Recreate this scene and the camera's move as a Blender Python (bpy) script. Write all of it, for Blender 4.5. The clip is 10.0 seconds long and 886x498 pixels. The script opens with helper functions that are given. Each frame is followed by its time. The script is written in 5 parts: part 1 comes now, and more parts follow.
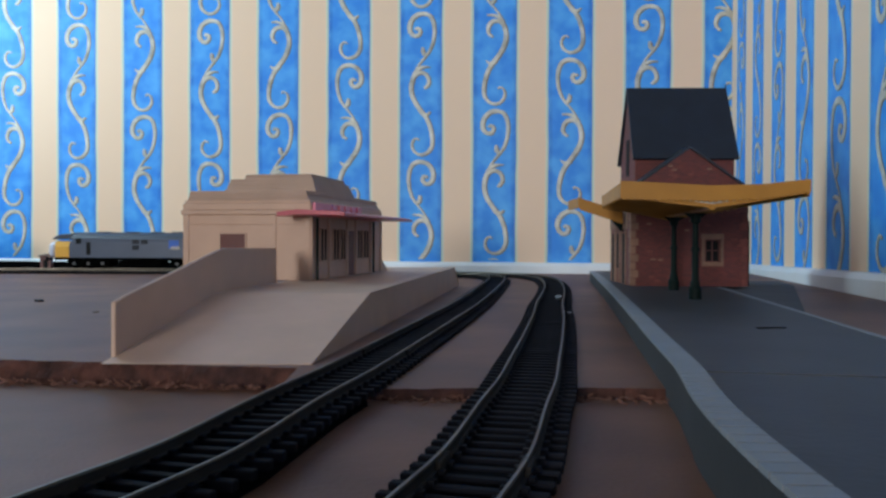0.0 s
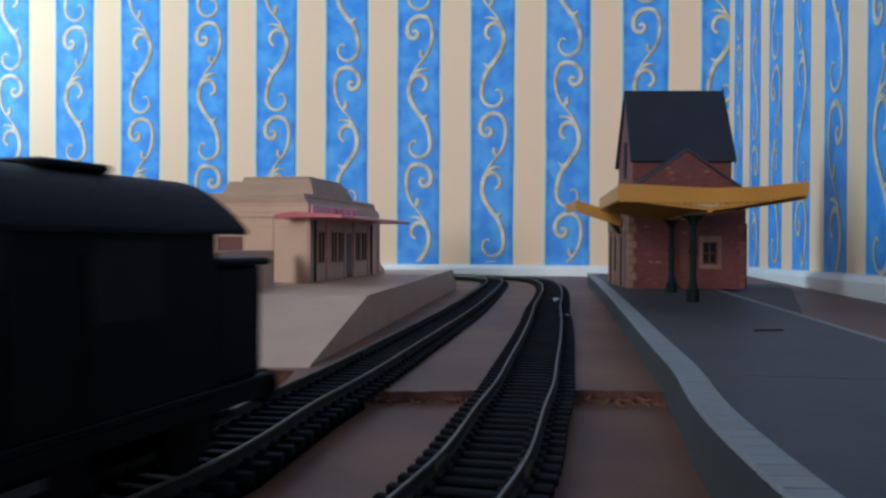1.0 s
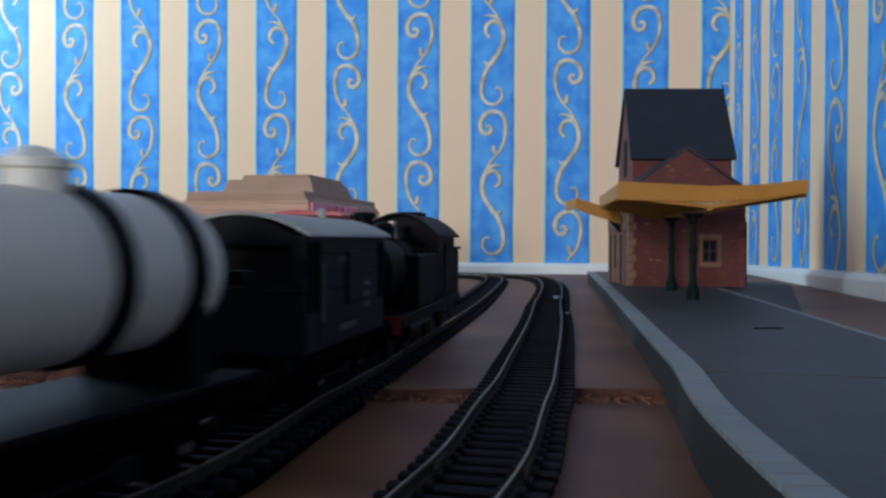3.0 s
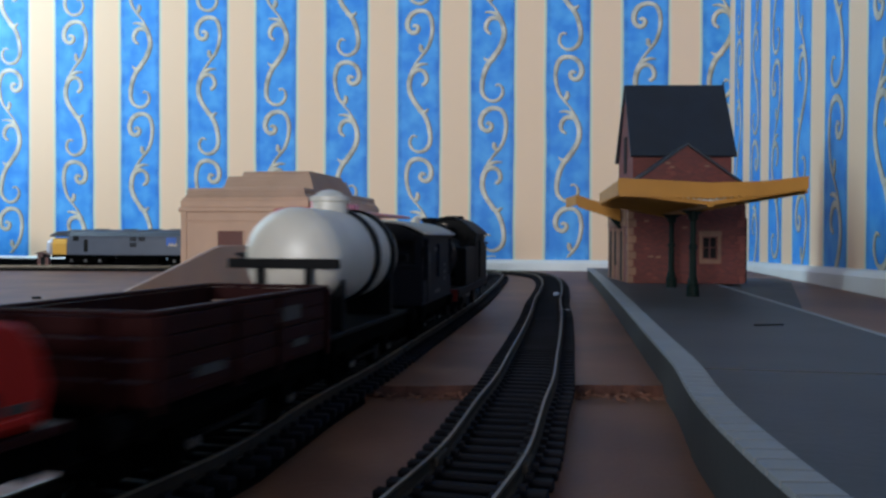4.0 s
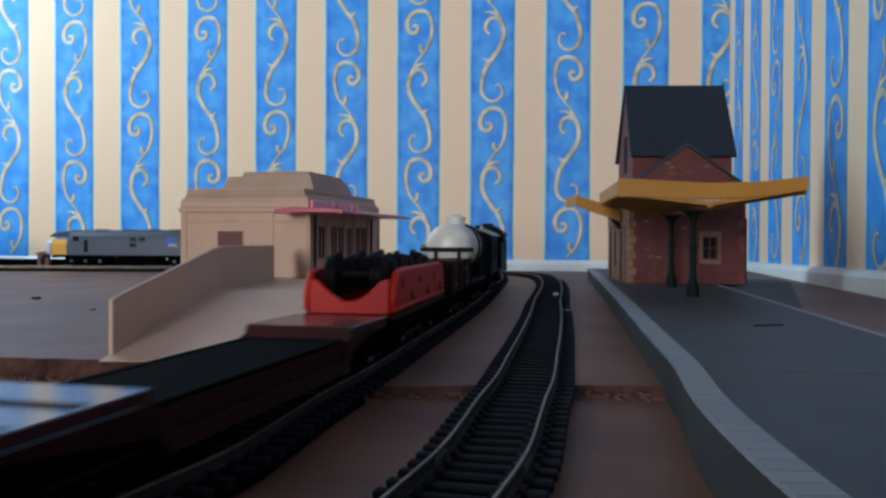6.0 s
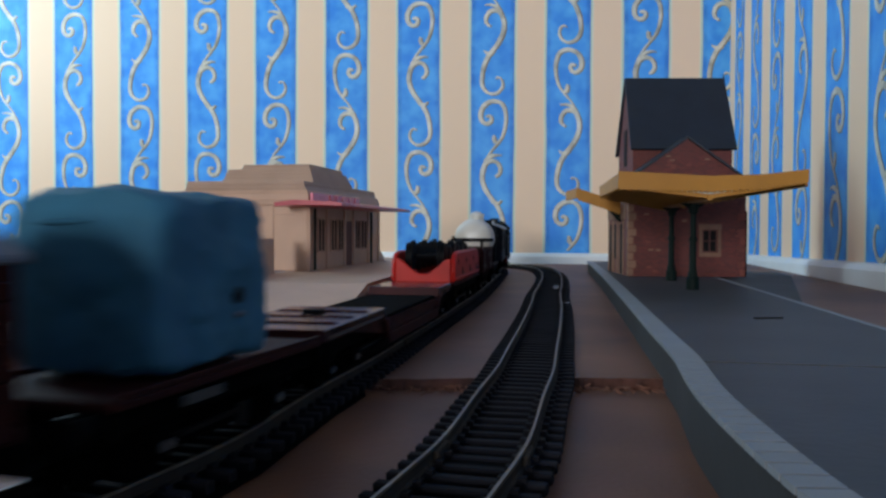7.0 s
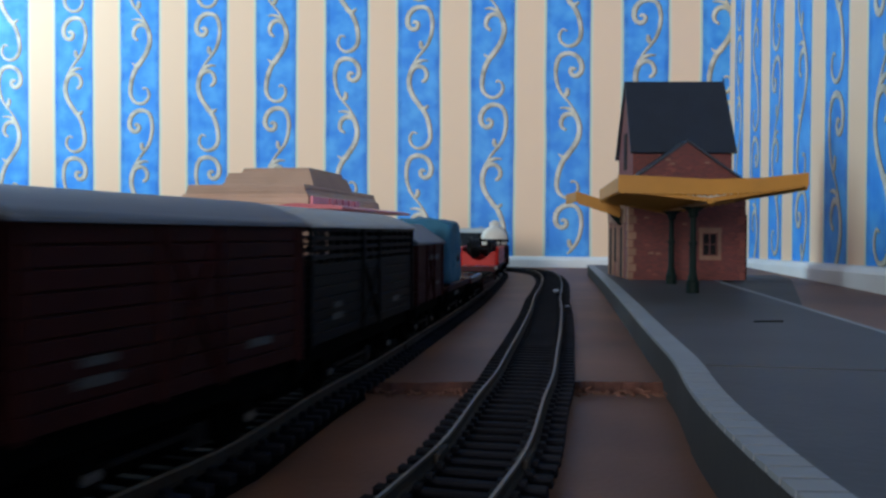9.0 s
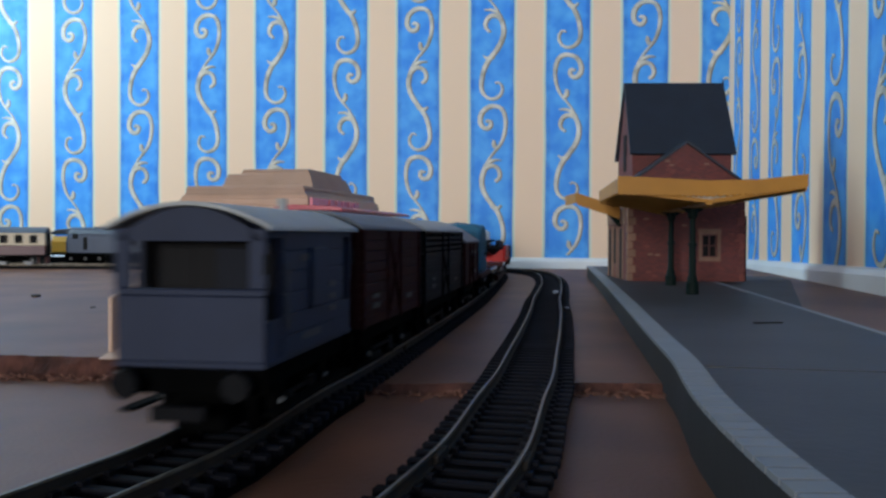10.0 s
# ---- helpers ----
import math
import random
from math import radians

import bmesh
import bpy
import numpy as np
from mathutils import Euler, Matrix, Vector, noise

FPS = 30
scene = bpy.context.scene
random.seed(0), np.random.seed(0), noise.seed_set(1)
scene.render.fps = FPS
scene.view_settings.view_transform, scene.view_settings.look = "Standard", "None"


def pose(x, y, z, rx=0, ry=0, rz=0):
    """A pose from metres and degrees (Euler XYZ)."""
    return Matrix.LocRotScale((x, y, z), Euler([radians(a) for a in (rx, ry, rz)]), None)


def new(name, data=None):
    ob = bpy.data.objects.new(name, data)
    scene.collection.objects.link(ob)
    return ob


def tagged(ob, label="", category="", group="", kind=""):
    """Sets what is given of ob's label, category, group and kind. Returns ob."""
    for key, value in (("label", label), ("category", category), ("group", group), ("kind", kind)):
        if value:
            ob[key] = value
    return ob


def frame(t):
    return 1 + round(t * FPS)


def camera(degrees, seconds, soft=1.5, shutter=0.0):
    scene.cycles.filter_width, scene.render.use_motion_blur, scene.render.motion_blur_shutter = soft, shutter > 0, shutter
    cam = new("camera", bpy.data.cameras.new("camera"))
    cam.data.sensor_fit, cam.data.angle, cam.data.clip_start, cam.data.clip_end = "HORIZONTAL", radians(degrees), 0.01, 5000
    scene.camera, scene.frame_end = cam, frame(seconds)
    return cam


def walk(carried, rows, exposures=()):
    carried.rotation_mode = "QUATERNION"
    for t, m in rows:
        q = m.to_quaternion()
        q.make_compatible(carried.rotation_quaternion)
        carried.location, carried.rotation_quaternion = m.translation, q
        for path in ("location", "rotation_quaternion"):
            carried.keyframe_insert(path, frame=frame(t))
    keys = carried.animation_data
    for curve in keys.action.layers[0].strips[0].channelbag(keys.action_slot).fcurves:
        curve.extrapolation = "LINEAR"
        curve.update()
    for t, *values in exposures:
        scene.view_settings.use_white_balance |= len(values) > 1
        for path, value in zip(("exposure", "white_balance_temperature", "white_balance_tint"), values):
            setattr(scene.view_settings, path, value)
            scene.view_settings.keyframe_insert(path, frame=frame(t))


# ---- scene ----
MM = 0.001
EYE = (0.0, 0.0, 0.047)
LENS = 55.2
cam = camera(LENS, 10.0, soft=2.7, shutter=1.0)

# seconds, tilt, lean, turn: the camera stands on the board and shakes a little
LOOKS = [(0.0, -0.65, -0.25, 0.15), (0.3, -0.60, -0.25, 0.03), (0.5, -0.54, -0.25, 0.0), (1.0, -0.48, -0.25, 0.0),
         (1.5, -0.46, -0.25, 0.0), (2.0, -0.58, -0.25, 0.0), (2.5, -0.54, -0.25, 0.0), (4.0, -0.84, -0.25, 0.0),
         (4.5, -0.65, -0.25, 0.0), (5.0, -0.65, -0.25, 0.0), (5.5, -0.65, -0.25, 0.0), (7.0, -1.30, -0.25, 0.0),
         (7.5, -0.83, -0.25, 0.0), (8.0, -0.84, -0.25, 0.0), (8.5, -0.83, -0.25, 0.0), (9.0, -1.07, -0.25, 0.0),
         (9.5, -1.07, -0.25, 0.0), (10.0, -0.98, -0.25, -0.03)]
walk(cam, [(t, pose(*EYE, 90 + tilt, lean, turn)) for t, tilt, lean, turn in LOOKS],
     exposures=[(0.0, 0.06), (1.5, 0.12), (5.5, 0.08), (7.0, 0.12), (10.0, 0.22)])

# ---- light: daylight from a window on the left, the sky outside ----
world = bpy.data.worlds.new("sky")
scene.world = world
world.use_nodes = True
wn = world.node_tree
sky = wn.nodes.new("ShaderNodeTexSky")
sky.sky_type, sky.sun_disc = "NISHITA", False
sky.sun_elevation, sky.sun_rotation = radians(35), radians(200)
wn.nodes["Background"].inputs["Strength"].default_value = 0.12
wn.links.new(sky.outputs["Color"], wn.nodes["Background"].inputs["Color"])

WALL_TURN = -7.8           # the room is turned against the camera
ROOM = pose(0, 0, 0, 0, 0, WALL_TURN)
BACK, RIGHT, LEFT, REAR, CEIL, FLOOR = 1.2023, 0.2295, -1.15, -3.4, 1.55, -0.85


def area_lamp(name, m, w, h, power, colour):
    data = bpy.data.lights.new(name, "AREA")
    data.shape, data.size, data.size_y, data.energy, data.color = "RECTANGLE", w, h, power, colour
    ob = new(name, data)
    ob.matrix_world = m
    return ob


# the main window is in the wall behind the camera, to its left; a narrow one is in the left wall by the far corner
WA = (-1.08, -0.38, 0.10, 0.85)      # across, across, height, height
WB = (0.62, 1.08, 0.20, 1.30)
area_lamp("rear_window_daylight", ROOM @ pose((WA[0] + WA[1]) / 2, REAR - 0.03, (WA[2] + WA[3]) / 2, 90, 0, 0),
          WA[1] - WA[0] - 0.08, WA[3] - WA[2] - 0.08, 63, (0.90, 0.93, 0.97))
area_lamp("side_window_daylight", ROOM @ pose(LEFT - 0.03, (WB[0] + WB[1]) / 2, (WB[2] + WB[3]) / 2, 0, -90, 0),
          WB[3] - WB[2] - 0.08, WB[1] - WB[0] - 0.08, 12.0, (0.60, 0.85, 1.0))

# ---- materials ----
def material(name, base, rough=0.6, metal=0.0, vary=0.15, scale=60.0, bump=0.0, bump_scale=400.0, dirt=None, dirt_amount=0.0, spec=0.5, rand=0.0):
    """Base colour varied by two scales of noise, fine relief, optional stains and per-object variation."""
    m = bpy.data.materials.new(name)
    m.use_nodes = True
    nt = m.node_tree
    n, li = nt.nodes, nt.links
    bs = n["Principled BSDF"]
    bs.inputs["Roughness"].default_value, bs.inputs["Metallic"].default_value = rough, metal
    bs.inputs["Specular IOR Level"].default_value = spec
    co = n.new("ShaderNodeTexCoord")
    big = n.new("ShaderNodeTexNoise")
    big.inputs["Scale"].default_value, big.inputs["Detail"].default_value = scale, 5
    fine = n.new("ShaderNodeTexNoise")
    fine.inputs["Scale"].default_value, fine.inputs["Detail"].default_value = bump_scale, 3
    for t in (big, fine):
        li.new(co.outputs["Object"], t.inputs["Vector"])
    ramp = n.new("ShaderNodeMapRange")
    ramp.inputs["From Min"].default_value, ramp.inputs["From Max"].default_value = 0.3, 0.7
    ramp.inputs["To Min"].default_value, ramp.inputs["To Max"].default_value = 1 - vary, 1 + vary
    li.new(big.outputs["Fac"], ramp.inputs["Value"])
    mul = n.new("ShaderNodeMix")
    mul.data_type, mul.blend_type = "RGBA", "MULTIPLY"
    mul.inputs["Factor"].default_value = 1.0
    mul.inputs["A"].default_value = (*base, 1)
    li.new(ramp.outputs["Result"], mul.inputs["B"])
    out = mul.outputs["Result"]
    if rand:
        oi = n.new("ShaderNodeObjectInfo")
        rr = n.new("ShaderNodeMapRange")
        rr.inputs["To Min"].default_value, rr.inputs["To Max"].default_value = 1 - rand, 1 + rand
        li.new(oi.outputs["Random"], rr.inputs["Value"])
        mr = n.new("ShaderNodeMix")
        mr.data_type, mr.blend_type = "RGBA", "MULTIPLY"
        mr.inputs["Factor"].default_value = 1.0
        li.new(out, mr.inputs["A"])
        li.new(rr.outputs["Result"], mr.inputs["B"])
        out = mr.outputs["Result"]
    if dirt:
        st = n.new("ShaderNodeTexNoise")
        st.inputs["Scale"].default_value, st.inputs["Detail"].default_value = scale * 0.35, 6
        li.new(co.outputs["Object"], st.inputs["Vector"])
        sr = n.new("ShaderNodeMapRange")
        sr.inputs["From Min"].default_value, sr.inputs["From Max"].default_value = 0.48, 0.7
        sr.inputs["To Max"].default_value = dirt_amount
        li.new(st.outputs["Fac"], sr.inputs["Value"])
        md = n.new("ShaderNodeMix")
        md.data_type = "RGBA"
        li.new(sr.outputs["Result"], md.inputs["Factor"])
        li.new(out, md.inputs["A"])
        md.inputs["B"].default_value = (*dirt, 1)
        out = md.outputs["Result"]
    li.new(out, bs.inputs["Base Color"])
    if bump:
        bp = n.new("ShaderNodeBump")
        bp.inputs["Strength"].default_value, bp.inputs["Distance"].default_value = bump, 0.0004
        li.new(fine.outputs["Fac"], bp.inputs["Height"])
        li.new(bp.outputs["Normal"], bs.inputs["Normal"])
    return m


M = {
    "board": material("fibreboard", (0.165, 0.070, 0.037), 0.5, spec=0.27, vary=0.32, scale=18, bump=0.35, bump_scale=700, dirt=(0.10, 0.040, 0.024), dirt_amount=0.75),
    "torn": material("torn_fibreboard_edge", (0.085, 0.032, 0.022), 0.95, vary=0.5, scale=160, bump=1.0, bump_scale=500, dirt=(0.03, 0.014, 0.012), dirt_amount=0.9),
    "sleeper": material("black_plastic_sleeper", (0.009, 0.009, 0.012), 0.7, vary=0.35, scale=120, bump=0.3, rand=0.4, spec=0.05),
    "web": material("black_plastic_web", (0.0025, 0.0025, 0.003), 0.9, vary=0.2, spec=0.02),
    "rail": material("worn_steel_rail", (0.19, 0.165, 0.13), 0.45, 1.0, vary=0.3, scale=90, dirt=(0.12, 0.08, 0.06), dirt_amount=0.7),
    "rail_side": material("dull_brown_rail_side", (0.030, 0.024, 0.019), 0.75, 0.0, vary=0.3, scale=90, spec=0.15),
    "white": material("white_gloss_paint", (0.80, 0.80, 0.79), 0.4, vary=0.05, scale=20),
    "plaster": material("plain_wall_paint", (0.15, 0.135, 0.12), 0.8, vary=0.06, scale=4),
    "ceiling": material("ceiling_paint", (0.20, 0.20, 0.195), 0.9, vary=0.04, scale=4),
    "carpet": material("brown_carpet", (0.14, 0.10, 0.08), 0.95, vary=0.2, scale=30, bump=0.6),
    "beige": material("beige_plastic", (0.58, 0.37, 0.255), 0.5, vary=0.07, scale=40, bump=0.12, dirt=(0.40, 0.26, 0.18), dirt_amount=0.4),
    "beige_roof": material("beige_painted_roof", (0.47, 0.315, 0.225), 0.6, vary=0.08, scale=40, bump=0.15),
    "brickred": material("red_printed_brick", (0.15, 0.036, 0.026), 0.7, vary=0.25, scale=220, bump=0.3, rand=0.3),
    "quoin": material("buff_quoin_stone", (0.23, 0.12, 0.075), 0.75, vary=0.15, scale=150, bump=0.2, rand=0.12),
    "slate": material("dark_slate_card", (0.009, 0.013, 0.022), 0.55, vary=0.2, scale=70, bump=0.25),
    "yellow": material("yellow_plastic_canopy", (0.45, 0.19, 0.016), 0.5, vary=0.1, scale=50, bump=0.1, dirt=(0.36, 0.15, 0.015), dirt_amount=0.4),
    "glazing": material("translucent_roof_glazing", (0.55, 0.52, 0.47), 0.3, vary=0.1, scale=60),
    "green": material("dark_green_cast_iron", (0.003, 0.009, 0.007), 0.6, vary=0.2, spec=0.12),
    "paving": material("grey_printed_paving", (0.031, 0.032, 0.036), 0.55, vary=0.32, scale=32, bump=0.3, dirt=(0.05, 0.05, 0.054), dirt_amount=0.6),
    "flag": material("pale_edge_flagstone", (0.215, 0.225, 0.24), 0.6, vary=0.08, scale=60, bump=0.15, rand=0.06),
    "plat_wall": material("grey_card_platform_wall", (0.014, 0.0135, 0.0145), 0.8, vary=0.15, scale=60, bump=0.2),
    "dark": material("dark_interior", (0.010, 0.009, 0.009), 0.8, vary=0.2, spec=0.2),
    "brown": material("brown_painted_door", (0.13, 0.035, 0.025), 0.5, vary=0.15),
    "pink": material("red_painted_plastic", (0.52, 0.08, 0.10), 0.32, vary=0.12, scale=60, bump=0.1),
    "black": material("black_painted_metal", (0.003, 0.003, 0.004), 0.55, vary=0.25, scale=80, bump=0.15, spec=0.08),
    "chassis": material("black_plastic_chassis", (0.0018, 0.0018, 0.0018), 0.85, vary=0.25, scale=80, spec=0.02),
    "steel": material("dull_wheel_steel", (0.12, 0.12, 0.12), 0.45, 1.0, vary=0.1),
    "brass": material("tarnished_brass", (0.42, 0.34, 0.25), 0.4, 1.0, vary=0.1),
    "maroon": material("bauxite_maroon_plastic", (0.024, 0.004, 0.004), 0.65, vary=0.2, scale=70, bump=0.12, spec=0.1),
    "maroon_gloss": material("maroon_deck_plastic", (0.050, 0.013, 0.014), 0.2, vary=0.12, scale=70),
    "red": material("bright_red_plastic", (0.47, 0.010, 0.004), 0.5, vary=0.12, scale=70, bump=0.15, spec=0.25, dirt=(0.30, 0.008, 0.004), dirt_amount=0.5),
    # buffer beam red, darkened and blotched to stand in for shade on it
    "beam_red": material("shade_darkened_red_paint", (0.14, 0.008, 0.006), 0.6, vary=0.3, scale=80, bump=0.1, spec=0.15, dirt=(0.02, 0.004, 0.004), dirt_amount=0.8),
    "tankwhite": material("cream_white_tank", (0.62, 0.58, 0.51), 0.35, vary=0.1, scale=40, bump=0.1, dirt=(0.34, 0.27, 0.22), dirt_amount=0.6),
    "roofgrey": material("weathered_pale_roof", (0.36, 0.36, 0.345), 0.6, vary=0.1, scale=50, bump=0.1, dirt=(0.22, 0.22, 0.21), dirt_amount=0.5),
    "roofdark": material("slate_grey_roof", (0.065, 0.078, 0.10), 0.5, vary=0.12, scale=50, bump=0.1),
    "grey": material("wagon_grey_plastic", (0.018, 0.024, 0.048), 0.65, vary=0.12, scale=60, bump=0.1, spec=0.3),
    "brake_brown": material("dark_grey_brown_plastic", (0.007, 0.008, 0.013), 0.65, vary=0.15, scale=60, bump=0.1, spec=0.15),
    "blue": material("blue_putty_cover", (0.020, 0.115, 0.19), 0.8, vary=0.14, scale=70, bump=0.8, bump_scale=160, dirt=(0.012, 0.07, 0.13), dirt_amount=0.7),
    "lettering": material("off_white_lettering", (0.035, 0.035, 0.034), 0.6, vary=0.05),
    "loco_grey": material("rail_grey_plastic", (0.070, 0.082, 0.115), 0.4, vary=0.08, scale=40),
    "loco_dark": material("dark_grey_loco_roof", (0.035, 0.042, 0.06), 0.4, vary=0.12, scale=40),
    "loco_yellow": material("warning_yellow_paint", (0.76, 0.38, 0.05), 0.4, vary=0.06, scale=40),
    # window glare on the diesel's nose tip, put into a pale base colour
    "nose_glare": material("glare_pale_lilac_plastic", (0.55, 0.54, 0.60), 0.35, vary=0.1, scale=60),
    "logo_blue": material("deep_blue_print", (0.02, 0.10, 0.42), 0.5, vary=0.05),
    "choc": material("chocolate_coach_paint", (0.10, 0.022, 0.022), 0.4, vary=0.1),
    "cream": material("cream_coach_paint", (0.62, 0.50, 0.32), 0.4, vary=0.08),
    "fleck": material("torn_fibre", (0.19, 0.085, 0.058), 0.95, vary=0.3, scale=300),
    "litter": material("white_scrap", (0.32, 0.33, 0.36), 0.8, vary=0.1),
    "dark_flat": material("dark_grey_flat", (0.06, 0.062, 0.068), 0.8, vary=0.15, scale=40, bump=0.2),
    # lighter copy of the awning's red; the gloss highlight is in the colour
    "pink_gleam": material("pink_plastic_with_gleam", (0.80, 0.26, 0.32), 0.2, vary=0.15, scale=60),
    "axle": material("bright_axle_steel", (0.2, 0.2, 0.2), 0.35, 0.6, vary=0.1),
    "scroll_shade": material("bronze_scroll_shadow_print", (0.22, 0.18, 0.10), 0.5, vary=0.35, scale=45),
    "scroll": material("pearl_scroll_print", (0.58, 0.54, 0.44), 0.45, vary=0.4, scale=45),
}


# ---- mesh helpers ----
def link(name, bm, mat, parent=None, label="", smooth=False):
    me = bpy.data.meshes.new(name)
    bmesh.ops.recalc_face_normals(bm, faces=bm.faces)
    bm.to_mesh(me)
    bm.free()
    for mm in (mat if isinstance(mat, (list, tuple)) else (mat,)):
        me.materials.append(mm)
    if smooth:
        for p in me.polygons:
            p.use_smooth = True
        me.set_sharp_from_angle(angle=radians(35))
    ob = new(name, me)
    ob.parent = parent
    if label:
        ob["label"] = label
    return ob


def part(name, bm, mat, parent, label="", smooth=False):
    return link(name, bm, mat, parent, label, smooth)


def thing(name, label, category, group="", m=None, kind=""):
    ob = new(name)
    ob.empty_display_size = 0.02
    if m is not None:
        ob.matrix_basis = m
    return tagged(ob, label, category, group, kind)


def box(x0, x1, y0, y1, z0, z1, bevel=0.0, bm=None, mat=0):
    """A box in millimetres, its edges bevelled."""
    one = bmesh.new() if bevel or bm is None else bm
    vs = [one.verts.new((x * MM, y * MM, z * MM)) for z in (z0, z1) for y in (y0, y1) for x in (x0, x1)]
    for q in ((0, 2, 3, 1), (4, 5, 7, 6), (0, 1, 5, 4), (1, 3, 7, 5), (3, 2, 6, 7), (2, 0, 4, 6)):
        f = one.faces.new([vs[i] for i in q])
        f.material_index = mat
    if bevel:
        bmesh.ops.bevel(one, geom=one.edges[:], offset=bevel * MM, segments=1, affect="EDGES", clamp_overlap=True)
        for f in one.faces:
            f.material_index = mat
        if bm is not None:
            return merge(bm, one)
    return one


def merge(bm, one):
    """Adds the mesh one to bm."""
    new_of = {v: bm.verts.new(v.co) for v in one.verts}
    for f in one.faces:
        g = bm.faces.new([new_of[v] for v in f.verts])
        g.material_index = f.material_index
    one.free()
    return bm


def prism(profile, axis, a, b, bm=None, bevel=0.0, mat=0):
    """A closed outline in millimetres, drawn out along one axis from a to b. axis y: (x, z); axis x: (y, z); axis z: (x, y)."""
    one = bmesh.new() if bevel or bm is None else bm
    def at(p, s):
        return Vector({"y": (p[0], s, p[1]), "x": (s, p[0], p[1]), "z": (p[0], p[1], s)}[axis]) * MM
    lo = [one.verts.new(at(p, a)) for p in profile]
    hi = [one.verts.new(at(p, b)) for p in profile]
    n = len(profile)
    fs = [one.faces.new(lo), one.faces.new(hi[::-1])]
    for i in range(n):
        fs.append(one.faces.new((lo[i], hi[i], hi[(i + 1) % n], lo[(i + 1) % n])))
    for f in fs:
        f.material_index = mat
    if bevel:
        bmesh.ops.recalc_face_normals(one, faces=one.faces)
        bmesh.ops.bevel(one, geom=one.edges[:], offset=bevel * MM, segments=1, affect="EDGES", clamp_overlap=True)
        if bm is not None:
            return merge(bm, one)
    return one


def tube(p, q, r0, r1=None, n=16, bm=None, rings=None):
    """A round bar in millimetres from p to q; rings: (share of the way, radius) for a turned profile."""
    bm = bm or bmesh.new()
    p, q = Vector(p), Vector(q)
    way = (q - p)
    turn = way.to_track_quat("Z", "Y")
    rings = rings or [(0, r0), (1, r0 if r1 is None else r1)]
    loops = []
    for s, r in rings:
        loops.append([bm.verts.new((p + way * s + turn @ Vector((math.cos(2 * math.pi * i / n) * r, math.sin(2 * math.pi * i / n) * r, 0))) * MM) for i in range(n)])
    for a, b in zip(loops, loops[1:]):
        for i in range(n):
            bm.faces.new((a[i], a[(i + 1) % n], b[(i + 1) % n], b[i]))
    bm.faces.new(loops[0][::-1])
    bm.faces.new(loops[-1])
    return bm


def arch(w, z0, z1, n=10):
    """The outline of a roof w wide, curved from z0 at the eaves to z1 in the middle."""
    top = [(-w / 2 + w * i / n, z0 + (z1 - z0) * (1 - (2 * i / n - 1) ** 2)) for i in range(n + 1)]
    return top


def smooth_path(points, step=2.0):
    """A smooth line through plan points in millimetres, in even steps: places and the running length."""
    pts = [Vector(p) for p in points]
    pts = [2 * pts[0] - pts[1]] + pts + [2 * pts[-1] - pts[-2]]
    fine = []
    for i in range(1, len(pts) - 2):
        a, b, c, d = pts[i - 1:i + 3]
        k = max(2, int((c - b).length / step))
        for j in range(k):
            t = j / k
            fine.append(0.5 * (2 * b + (c - a) * t + (2 * a - 5 * b + 4 * c - d) * t * t + (3 * b - a - 3 * c + d) * t ** 3))
    fine.append(pts[-2])
    for _ in range(30):
        fine = [fine[0]] + [(a + 2 * b + c) / 4 for a, b, c in zip(fine, fine[1:], fine[2:])] + [fine[-1]]
    run = [0.0]
    for a, b in zip(fine, fine[1:]):
        run.append(run[-1] + (b - a).length)
    return fine, run


def along(path, s):
    """Place and heading at the running length s."""
    fine, run = path
    i = int(np.clip(np.searchsorted(run, s) - 1, 0, len(run) - 2))
    d = (fine[i + 1] - fine[i]).normalized()
    return fine[i] + d * (s - run[i]), d

# ---- the room ----
STRIPE = 0.106


